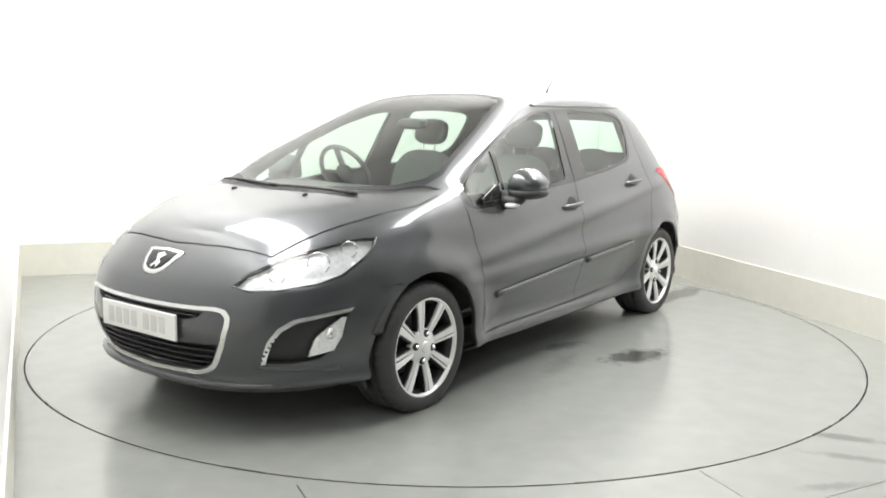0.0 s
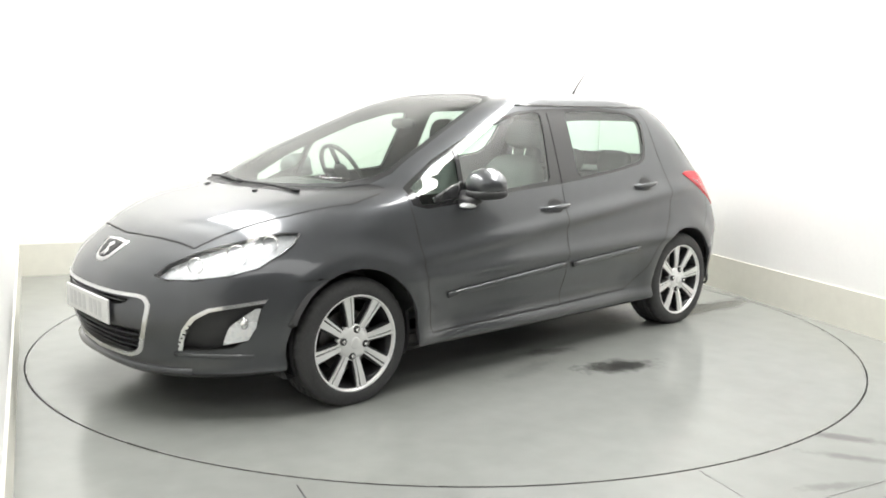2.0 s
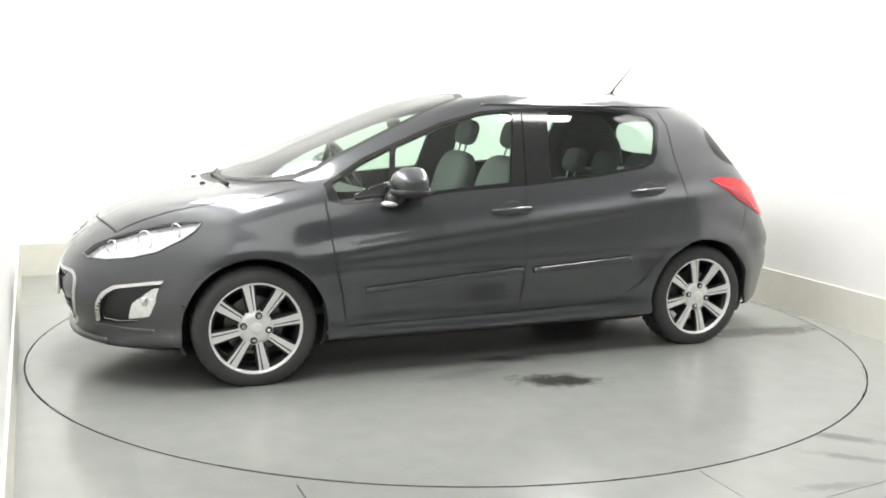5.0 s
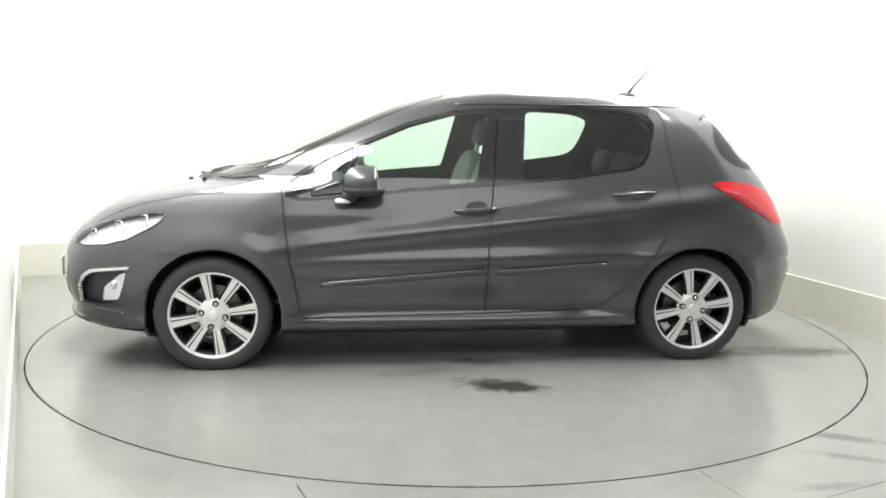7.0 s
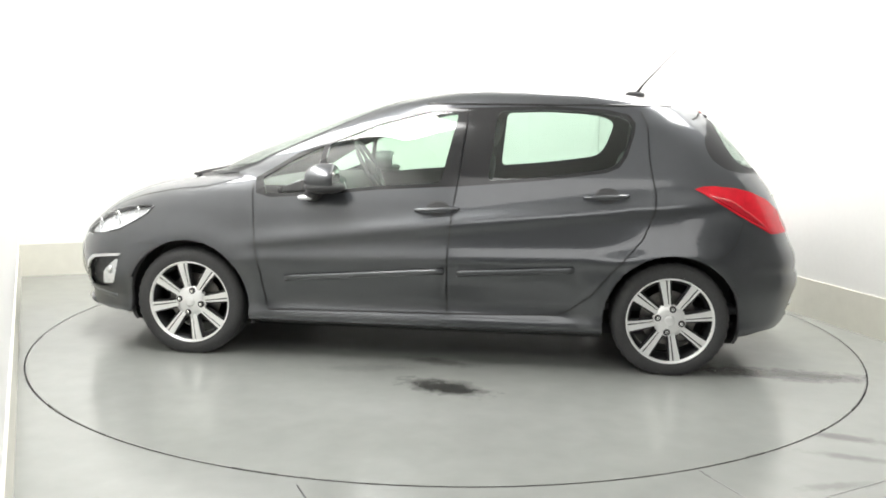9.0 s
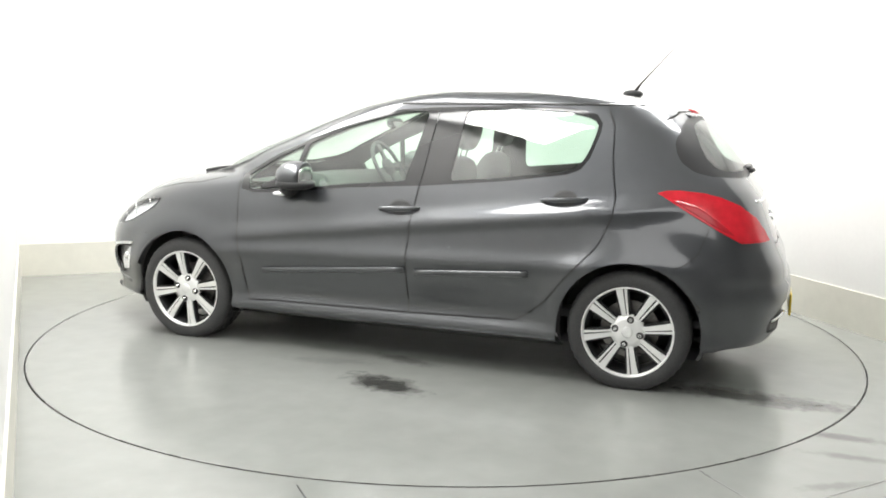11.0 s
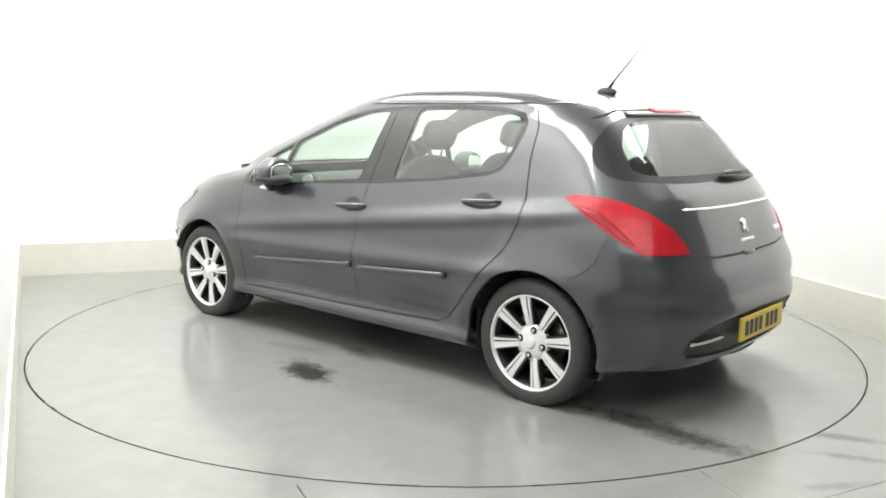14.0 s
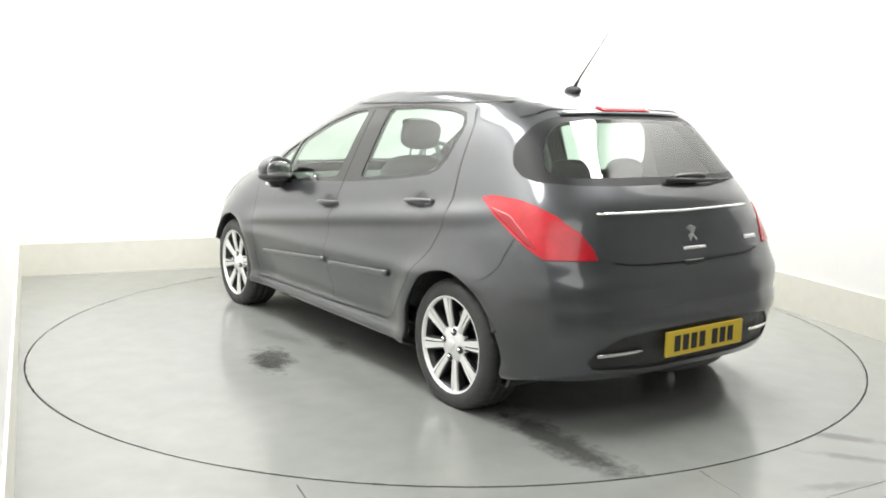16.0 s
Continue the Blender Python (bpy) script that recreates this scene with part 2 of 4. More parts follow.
def smooth_curve(points, z):
    """A smooth curve through points that keeps their rise and fall."""
    xs, ys = [a for a, b in points], [b for a, b in points]
    d = [(ys[i + 1] - ys[i]) / (xs[i + 1] - xs[i]) for i in range(len(xs) - 1)]
    m = [d[0]] + [0 if a * b <= 0 else 2 * a * b / (a + b) for a, b in zip(d, d[1:])] + [d[-1]]
    z = min(max(z, xs[0]), xs[-1])
    i = max(k for k in range(len(d)) if xs[k] <= z)
    h = xs[i + 1] - xs[i]
    t = (z - xs[i]) / h
    return ((1 + 2 * t) * (1 - t) ** 2 * ys[i] + t * (1 - t) ** 2 * h * m[i] + t * t * (3 - 2 * t) * ys[i + 1] + t * t * (t - 1) * h * m[i + 1])


WHEELS = ((1.306, .292), (-1.306, .292))


def swell(x, z):
    """How far the wheel arches and the door crease stand out."""
    s = 0
    for wx, wz in WHEELS:
        r = math.hypot(x - wx, z - wz)
        s += .026 * math.exp(-((r - .37) / .09) ** 2) * (1 if z > .2 else 0)
    if z > .4:
        # shoulder line, rising to the tail, and a softer swage above the rubbing strip
        fade = max(0, min(1, (1.15 - x) / .3)) * max(0, min(1, (x + 1.62) / .3))
        d = z - (.745 - .108 * x)
        s += fade * .021 * (math.exp(-(d / .055) ** 2) if d > 0 else math.exp(-(d / .035) ** 2))
        d = z - (.578 - .02 * x)
        s += fade * .020 * (math.exp(-(d / .05) ** 2) if d > 0 else math.exp(-(d / .035) ** 2))
    # the doors draw in above the sill
    s -= .034 * math.exp(-((z - .345) / .10) ** 2) * max(0, min(1, (.93 - abs(x)) / .25))
    return s


def outline(z):
    """One level of the body: the left half, from the nose to the tail."""
    xf, xr, w = (smooth_curve(c, z) for c in (FRONT_LINE, REAR_LINE, HALF_WIDTH))
    fs, rs = smooth_curve(FRONT_START, z), smooth_curve(REAR_START, z)
    nf, nr = smooth_curve(FRONT_POWER, z), smooth_curve(REAR_POWER, z)
    fs, rs = min(fs, xf - .005), max(rs, xr + .005)
    pts = []
    for k in range(47):
        a = math.pi / 2 * k / 46
        pts.append((fs + (xf - fs) * math.cos(a) ** (2 / nf), w * math.sin(a) ** (2 / nf)))
    for k in range(1, 60):
        pts.append((fs + (rs - fs) * k / 60, w))
    for k in range(47):
        a = math.pi / 2 * (1 - k / 46)
        pts.append((rs + (xr - rs) * math.cos(a) ** (2 / nr), w * math.sin(a) ** (2 / nr)))
    out = []
    for x, y in pts:
        bow = 1 - .012 * x * x
        out.append((x, max(0, y * bow) + swell(x, z) * min(1, max(0, y - .3) * 2), z))
    return out


LEVELS = [.15, .165, .18, .20] + [.20 + .0225 * k for k in range(1, 16)] + [.5375 + .0125 * k for k in range(1, 25)] + [.84 + .0125 * k for k in range(1, 18)] + [1.0525 + .0205 * k for k in range(1, 17)] \
    + [1.388, 1.396, 1.404, 1.412, 1.42, 1.428, 1.436, 1.443, 1.45, 1.456, 1.462, 1.467, 1.472, 1.476, 1.48, 1.484, 1.487, 1.490, 1.493, 1.496, 1.498, 1.50]


# ---- cutting panels out of the body ----
AX = {"xz": (0, 2), "yz": (1, 2), "xy": (0, 1)}
FULL = bmesh.new()
PANEL = FULL.faces.layers.int.new("panel")
grid = [[FULL.verts.new(p) for p in outline(z)] for z in LEVELS]
for a, b in zip(grid, grid[1:]):
    for k in range(len(a) - 1):
        FULL.faces.new((a[k], a[k + 1], b[k + 1], b[k]))
bmesh.ops.remove_doubles(FULL, verts=FULL.verts[:], dist=0.0004)
# every vertex keeps the smooth body's normal, so that cut edges leave the reflections unbroken
FULL.normal_update()
if sum(f.normal.y * f.calc_area() for f in FULL.faces) < 0:
    bmesh.ops.reverse_faces(FULL, faces=FULL.faces[:])
    FULL.normal_update()
NRM = FULL.verts.layers.float_vector.new("form_normal")
for v in FULL.verts:
    n = v.normal.copy()
    if v.co.y < 1e-3:
        n.y = 0
    v[NRM] = n.normalized()


def middle(f):
    return f.calc_center_median()


def inside(poly, u, v):
    hit = False
    for (a, b), (c, d) in zip(poly, poly[1:] + poly[:1]):
        if (b > v) != (d > v) and u < (c - a) * (v - b) / (d - b) + a:
            hit = not hit
    return hit


def cut(poly, axes, keep, ident):
    """Splits the faces along a polygon's edges, seen along an axis, and names the faces inside it."""
    i, j = AX[axes]
    drop = 3 - i - j
    lo = [min(p[k] for p in poly) for k in (0, 1)]
    hi = [max(p[k] for p in poly) for k in (0, 1)]

    def near(f, lo, hi):
        us, vs = [v.co[i] for v in f.verts], [v.co[j] for v in f.verts]
        return min(us) < hi[0] + 1e-4 and max(us) > lo[0] - 1e-4 and min(vs) < hi[1] + 1e-4 and max(vs) > lo[1] - 1e-4
    pool = {f for f in FULL.faces if near(f, lo, hi) and keep(middle(f))}
    for p, q in zip(poly, poly[1:] + poly[:1]):
        l2, h2 = (min(p[0], q[0]), min(p[1], q[1])), (max(p[0], q[0]), max(p[1], q[1]))
        n2 = (q[1] - p[1], p[0] - q[0])
        size = math.hypot(*n2)
        if size < 1e-6:
            continue
        faces = []
        for f in pool:
            if f.is_valid and near(f, l2, h2):
                d = [((v.co[i] - p[0]) * n2[0] + (v.co[j] - p[1]) * n2[1]) / size for v in f.verts]
                if min(d) < -2e-4 and max(d) > 2e-4:
                    faces.append(f)
        if not faces:
            continue
        co, no = Vector((0, 0, 0)), Vector((0, 0, 0))
        co[i], co[j], no[i], no[j] = p[0], p[1], n2[0] / size, n2[1] / size
        geom = list({e for f in faces for e in f.edges} | {v for f in faces for v in f.verts}) + faces
        made = bmesh.ops.bisect_plane(FULL, geom=geom, dist=1e-5, plane_co=co, plane_no=no)
        pool |= {g for g in made["geom"] if isinstance(g, bmesh.types.BMFace)}
        pool = {f for f in pool if f.is_valid}
    for f in pool:
        c = middle(f)
        if keep(c) and inside(poly, c[i], c[j]):
            f[PANEL] = ident


def band(line, width):
    """A narrow polygon along a polyline."""
    up, down = [], []
    for k, p in enumerate(line):
        a, b = line[max(0, k - 1)], line[min(len(line) - 1, k + 1)]
        d = Vector((b[0] - a[0], b[1] - a[1])).normalized() * width / 2
        up.append((p[0] - d.y, p[1] + d.x)), down.append((p[0] + d.y, p[1] - d.x))
    return up + down[::-1]


def rounded(poly, r):
    """The polygon with its corners cut back by about r, twice over."""
    for d in (r, r * .35):
        out = []
        for a, b, c in zip(poly[-1:] + poly[:-1], poly, poly[1:] + poly[:1]):
            for q in (a, c):
                n = math.hypot(q[0] - b[0], q[1] - b[1])
                t = min(d, .4 * n) / n
                out.append((b[0] + (q[0] - b[0]) * t, b[1] + (q[1] - b[1]) * t))
        poly = out
    return poly


def disc(x, z, r, n=40):
    return [(x + r * math.cos(2 * math.pi * k / n), z + r * math.sin(2 * math.pi * k / n)) for k in range(n)]


def side_y(x, z):
    """The body's half width at a place on its flank."""
    pts = outline(z)
    for (x0, y0, _), (x1, y1, _) in zip(pts, pts[1:]):
        if x1 <= x <= x0:
            return y0 + (y1 - y0) * (x0 - x) / max(1e-9, x0 - x1)
    return 0


flank = lambda c: c.y > .38 and -1.75 < c.x < 1.75
nose = lambda c: c.x > 1.45
tail = lambda c: c.x < -1.405
above = lambda c: c.z > .66

(SHELL, HOOD, FENDER, DOOR_F, DOOR_R, GATE, BUMPER_F, BUMPER_R, WS, WIN_Q, WIN_F, WIN_R, RGLASS, HEAD, TAIL, CHROME_G, GRILLE_T, GRILLE_L, FOG, FOGLAMP,
 SEAM, TRIM, COWL, DIFF, FOGTRIM, SILL, LIP, FRIT_F, FRIT_R, ARCH) = range(30)

# large panels first, then what is set into them
DOOR_FRONT = [(.952, .955), (.945, .88), (.931, .746), (.914, .60), (.885, .46), (.86, .31), (.85, .272), (-.131, .283), (-.133, .607), (-.15, .82), (-.17, .97), (-.215, 1.36),
              (-.15, 1.387), (.05, 1.374), (.27, 1.315), (.55, 1.21), (.75, 1.11), (.93, .995)]
DOOR_REAR = [(-.131, .283), (-.72, .297), (-.786, .33), (-.894, .42), (-.986, .538), (-1.145, .717), (-1.205, .86), (-1.21, .95), (-1.19, 1.05), (-1.175, 1.143), (-1.168, 1.30),
             (-1.13, 1.372), (-.95, 1.396), (-.66, 1.408), (-.34, 1.399), (-.215, 1.36), (-.17, .97), (-.15, .82), (-.133, .607)]
HOOD_EDGE = [(2.02, 0), (2.005, .2), (1.975, .363), (1.93, .52), (1.745, .60), (1.544, .675), (1.25, .745), (1.08, .735), (1.12, .69), (1.30, .58), (1.40, .42), (1.45, .25), (1.465, 0)]
HOOD_POLY = [(2.02, -.1)] + HOOD_EDGE + [(1.465, -.1)]
WS_POLY = [(1.38, -.1), (1.38, 0), (1.365, .22), (1.32, .42), (1.22, .575), (1.08, .655), (.96, .672), (.72, .625), (.40, .552), (.14, .482), (.065, .43), (-.005, .22), (-.015, 0), (-.015, -.1)]
GATE_EDGE = [(0, .712), (.2, .716), (.376, .721), (.475, .737), (.54, .80), (.595, .87), (.655, .94), (.705, 1.0), (.722, 1.06), (.71, 1.14), (.665, 1.24), (.585, 1.325), (.43, 1.372), (0, 1.385)]
GATE_POLY = [(-.1, .712)] + GATE_EDGE + [(-.1, 1.385)]
BUMPER_F_POLY = [(2.4, .1), (1.2, .1), (1.3, .60), (1.50, .615), (1.60, .60), (2.0, .60), (2.2, .60), (2.4, .60)]
BUMPER_R_POLY = [(-2.3, .1), (-1.45, .1), (-1.45, .60), (-1.56, .645), (-1.618, .698), (-1.655, .80), (-1.70, .80), (-1.78, .742), (-1.90, .735), (-2.3, .70)]
HEAD_POLY = [(2.086, .640), (2.028, .688), (1.93, .735), (1.84, .766), (1.70, .800), (1.60, .816), (1.54, .813), (1.575, .77), (1.626, .737), (1.75, .674), (1.86, .645), (1.98, .627), (2.06, .624)]
TAIL_POLY = [(-1.408, .978), (-1.45, .991), (-1.51, .993), (-1.62, .983), (-1.70, .963), (-1.788, .924), (-1.865, .862), (-1.908, .80), (-1.932, .752), (-1.87, .752), (-1.81, .752), (-1.73, .795), (-1.592, .872), (-1.46, .95)]
RG_POLY = [(-.1, 1.043), (0, 1.043), (.296, 1.043), (.52, 1.049), (.67, 1.062), (.678, 1.10), (.662, 1.155), (.621, 1.232), (.54, 1.305), (.45, 1.338), (.25, 1.352), (0, 1.356), (-.1, 1.356)]
CHROME_POLY = [(-.1, .553), (0, .553), (.29, .556), (.44, .559), (.477, .54), (.484, .50), (.455, .40), (.416, .325), (.373, .28), (.30, .253), (0, .240), (-.1, .240)]
CHROME_IN = [(-.1, .538), (0, .538), (.29, .541), (.43, .543), (.459, .53), (.465, .50), (.437, .405), (.399, .333), (.361, .295), (.295, .270), (0, .257), (-.1, .257)]
GT_POLY = [(-.1, .532), (0, .532), (.375, .537), (.345, .512), (.295, .497), (-.1, .490)]
GL_POLY = [(-.1, .395), (0, .395), (.288, .40), (.428, .405), (.395, .337), (.357, .298), (.293, .273), (-.1, .260)]
FOG_POLY = [(.579, .323), (.612, .411), (.642, .463), (.68, .496), (.79, .527), (.78, .44), (.762, .38), (.715, .33), (.65, .318)]
FOGLAMP_POLY = [(.722, .425), (.775, .503), (.785, .503), (.775, .42), (.753, .362), (.695, .343)]
FOGTRIM_POLY = [(.563, .320), (.598, .417), (.631, .474), (.673, .511), (.795, .543), (.79, .527), (.68, .496), (.642, .463), (.612, .411), (.579, .323)]
WINF_POLY = [(.545, 1.172), (.27, 1.284), (.03, 1.348), (-.10, 1.362), (-.155, 1.355), (-.155, 1.33), (-.08, .985), (.257, .957), (.590, .918)]
WINQ_POLY = [(.905, .985), (.72, 1.095), (.575, 1.162), (.618, .918), (.80, .905), (.875, .905)]
WINR_POLY = [(-.372, 1.37), (-.66, 1.378), (-.93, 1.366), (-1.05, 1.342), (-1.083, 1.31), (-1.083, 1.27), (-1.045, 1.15), (-1.01, 1.095), (-.95, 1.068), (-.65, 1.026), (-.33, .995)]
WIN_FRAME = [(.945, .985), (.72, 1.118), (.545, 1.192), (.27, 1.302), (.03, 1.364), (-.16, 1.379), (-.66, 1.395), (-.95, 1.381), (-1.07, 1.355), (-1.104, 1.31), (-1.10, 1.26), (-1.06, 1.135), (-1.02, 1.078), (-.95, 1.05),
             (-.65, 1.008), (-.2, .967), (.257, .938), (.60, .90), (.85, .885), (.93, .905)]

cut(BUMPER_F_POLY, "xz", lambda c: c.x > 1.2, BUMPER_F)
cut(BUMPER_R_POLY, "xz", lambda c: c.x < -1.4, BUMPER_R)
cut([(.95, .955), (.945, .88), (.931, .746), (.914, .60), (.885, .46), (.86, .31), (.85, .12), (1.3, .12), (1.3, .60), (1.50, .615), (1.60, .60), (2.2, .60), (2.2, 1.0), (1.1, 1.0)], "xz",
    lambda c: c.x > .8 and c.z < 1.0, FENDER)
cut(HOOD_POLY, "xy", above, HOOD)
cut(DOOR_FRONT, "xz", flank, DOOR_F)
cut(DOOR_REAR, "xz", flank, DOOR_R)
cut(GATE_POLY, "yz", tail, GATE)
cut([(1.5, -.1), (1.465, 0), (1.45, .25), (1.40, .42), (1.30, .58), (1.12, .69), (1.03, .71), (1.08, .655), (1.22, .575), (1.32, .42), (1.365, .22), (1.38, 0), (1.38, -.1)], "xy", above, COWL)
cut(WS_POLY, "xy", lambda c: c.z > .93, FRIT_F)
cut([(1.355, -.1), (1.355, 0), (1.338, .21), (1.288, .40), (1.19, .552), (1.06, .632), (.955, .648), (.73, .603), (.41, .530), (.165, .462), (.105, .41), (.035, .21), (.025, 0), (.025, -.1)], "xy", lambda c: c.z > .93, WS)
cut(WIN_FRAME, "xz", flank, TRIM)
cut(WINQ_POLY, "xz", flank, WIN_Q)
cut(rounded(WINF_POLY, .014), "xz", flank, WIN_F)
cut(rounded(WINR_POLY, .022), "xz", flank, WIN_R)
cut(rounded(RG_POLY, .02), "yz", tail, FRIT_R)
cut(rounded([(-.1, 1.075), (.52, 1.08), (.595, 1.092), (.602, 1.12), (.585, 1.17), (.545, 1.235), (.48, 1.295), (.41, 1.318), (.25, 1.33), (-.1, 1.334)], .02), "yz", tail, RGLASS)
cut(HEAD_POLY, "xz", lambda c: c.y > .3 and c.x > 1.4, HEAD)
cut(TAIL_POLY, "xz", lambda c: c.y > .3 and c.x < -1.3, TAIL)
cut(rounded(CHROME_POLY, .018), "yz", nose, CHROME_G)
cut(rounded(CHROME_IN, .016), "yz", nose, BUMPER_F)
cut(GT_POLY, "yz", nose, GRILLE_T)
cut(GL_POLY, "yz", nose, GRILLE_L)
cut(FOGTRIM_POLY, "yz", nose, FOGTRIM)
cut(FOG_POLY, "yz", nose, FOG)
cut(FOGLAMP_POLY, "yz", nose, FOGLAMP)
cut([(-.1, .462), (.30, .455), (.48, .435), (.58, .375), (.61, .325), (.58, .29), (.30, .272), (-.1, .268)], "yz", lambda c: c.x < -1.6, DIFF)
cut([(2.3, .13), (1.6, .13), (1.6, .20), (1.9, .205), (2.3, .215)], "xz", lambda c: c.x > 1.6, LIP)
cut([(.86, .13), (.86, .225), (-.92, .232), (-.92, .13)], "xz", flank, SILL)
# the rear bumper ends higher than the sills
cut([(-2.3, .1), (-1.48, .1), (-1.60, .205), (-1.78, .235), (-2.3, .248)], "xz", lambda c: c.x < -1.45, ARCH)
# gaps between the panels
GAPW = .007
for line, axes, keep in (
        (DOOR_FRONT[:12], "xz", flank), (DOOR_REAR[:12], "xz", flank), ([(-.17, .975), (-.15, .82), (-.133, .607), (-.131, .283)], "xz", flank), (HOOD_EDGE[:8], "xy", above),
        
        ([(-.02, .712)] + GATE_EDGE[1:4], "yz", tail), (GATE_EDGE[9:], "yz", tail)):
    cut(band(line, GAPW), axes, keep, SEAM)
cut(band([(1.30, .60), (1.50, .615), (1.60, .612)], .0045), "xz", flank, SEAM)
cut(band([(-1.52, .63), (-1.56, .645), (-1.618, .698), (-1.655, .80), (-1.66, .82)], .0045), "xz", flank, SEAM)
for wx, wz in WHEELS:
    cut(disc(wx, wz, .352), "xz", lambda c: c.y > .4, ARCH)
    cut([(wx - .352, .1), (wx + .352, .1), (wx + .352, wz), (wx - .352, wz)], "xz", lambda c: c.y > .4, ARCH)


def panel(name, idents, mats, parent, label="", both=True, mirror=False, thick=.012, push=0.0):
    """The named faces as one mesh: both halves joined, or one half (mirrored for the right side)."""
    bm = FULL.copy()
    lay = bm.faces.layers.int["panel"]
    bmesh.ops.delete(bm, geom=[f for f in bm.faces if f[lay] not in idents], context="FACES")
    bmesh.ops.remove_doubles(bm, verts=bm.verts[:], dist=0.0009)
    bmesh.ops.dissolve_degenerate(bm, edges=bm.edges[:], dist=0.0006)
    if both or mirror:
        if both:
            made = bmesh.ops.duplicate(bm, geom=bm.verts[:] + bm.edges[:] + bm.faces[:])["geom"]
        else:
            made = bm.verts[:] + bm.faces[:]
        for v in made:
            if isinstance(v, bmesh.types.BMVert):
                v.co.y *= -1
        bmesh.ops.reverse_faces(bm, faces=[f for f in made if isinstance(f, bmesh.types.BMFace)])
        if both:
            bmesh.ops.remove_doubles(bm, verts=[v for v in bm.verts if abs(v.co.y) < 1e-3], dist=0.0008)
    nl = bm.verts.layers.float_vector["form_normal"]
    for v in bm.verts:
        n = Vector(v[nl])
        if mirror or (both and v.co.y < -1e-4):
            n.y *= -1
        v[nl] = n.normalized() if n.length > 1e-6 else Vector((0, 0, 1))
        v.co += v[nl] * push
    if thick:
        # the turned-in edge of the panel
        rim = [e for e in bm.edges if len(e.link_faces) == 1]
        below = {}
        for e in rim:
            for v in e.verts:
                if v not in below:
                    w = bm.verts.new(v.co - Vector(v[nl]) * thick)
                    w[nl] = v[nl]
                    below[v] = w
        for e in rim:
            p, q = e.verts
            loop = next(l for l in e.link_faces[0].loops if l.edge == e)
            p, q = (loop.vert, loop.link_loop_next.vert)
            f = bm.faces.new((q, p, below[p], below[q]))
            f.material_index = 1 if isinstance(mats, (list, tuple)) and len(mats) > 1 else 0
    normals = [Vector(v[nl]) for v in bm.verts]
    ob = part(name, bm, mats, parent, label, smooth=True)
    ob.data.normals_split_custom_set_from_vertices(normals)
    return ob


car = tagged(new("hatchback_car"), "dark grey metallic five-door hatchback standing on the turntable", "car")
SKIN = [PAINT, PAINT_INSIDE]
panel("inner_shell", set(range(30)) - {ARCH, WS, WIN_Q, WIN_F, WIN_R, RGLASS, GRILLE_T, GRILLE_L, FOG, HEAD}, PAINT_INSIDE, car, "dark inner body panels", thick=0, push=-.026)
panel("body_shell", {SHELL}, SKIN, car)
panel("hood", {HOOD}, SKIN, car)
panel("front_bumper", {BUMPER_F}, SKIN, car)
panel("rear_bumper", {BUMPER_R}, SKIN, car)
gate = panel("tailgate", {GATE}, SKIN, car)
panel("windscreen", {WS}, SCREEN, car, "clear windscreen with a pale green tint", thick=0)
panel("windscreen_border", {FRIT_F}, FRIT, car, "black printed border of the windscreen", thick=.004)
panel("rear_window_border", {FRIT_R}, FRIT, gate, "black printed border of the rear window", thick=.004)
panel("rear_window", {RGLASS}, GLASS_REAR, gate, "tinted rear window", thick=0)
panel("scuttle", {COWL}, BLACK, car, "black plastic scuttle panel under the windscreen", push=-.006)
panel("grille_surround", {CHROME_G}, CHROME, car, "chrome grille surround", push=.006)
panel("front_lip", {LIP}, PAINT, car, "dark grey front lip")
panel("rear_diffuser", {DIFF}, BLACK, car, "black plastic diffuser insert", push=-.012)
DOORS = {}
for flip in (False, True):
    k = dict(both=False, mirror=flip)
    panel("front_fender", {FENDER}, SKIN, car, **k)
    d = panel("front_door", {DOOR_F}, SKIN, car, **k)
    panel("door_window", {WIN_F}, GLASS, d, "clear door glass with a pale green tint", thick=0, push=-.004, **k)
    panel("quarter_window", {WIN_Q}, GLASS, d, "small fixed quarter glass", thick=0, push=-.004, **k)
    d2 = panel("rear_door", {DOOR_R}, SKIN, car, **k)
    panel("door_window", {WIN_R}, GLASS_REAR, d2, "tinted rear door glass", thick=0, push=-.004, **k)
    sign = -1 if flip else 1
    DOORS[sign] = {"front": d, "rear": d2}
    panel("window_frame", {TRIM}, GLOSS_BLACK, car, "black window surround and centre pillar", push=.001, **k)
    panel("sill", {SILL}, PAINT, car, **k)
    h = panel("headlight", {HEAD}, LENS, car, "clear swept-back headlight lens", thick=0, push=.003, **k)
    DOORS[sign]["head"] = h
    panel("reflector", {HEAD}, REFLECTOR, h, "bright headlight reflector", thick=0, push=-.03, **k)
    DOORS[sign]["tail"] = panel("tail_light", {TAIL}, RED_LENS, car, "red plastic tail light", push=.005, **k)
    panel("fog_surround", {FOG}, BLACK, car, "black fog lamp recess", push=-.03, **k)
    panel("fog_trim", {FOGTRIM}, CHROME, car, "chrome strip round the fog lamp", push=.006, **k)
    DOORS[sign]["fog"] = panel("fog_light", {FOGLAMP}, REFLECTOR, car, "clear fog lamp", push=-.006, **k)
panel("grille", {GRILLE_T, GRILLE_L}, BLACK, car, "black grille", push=-.03)


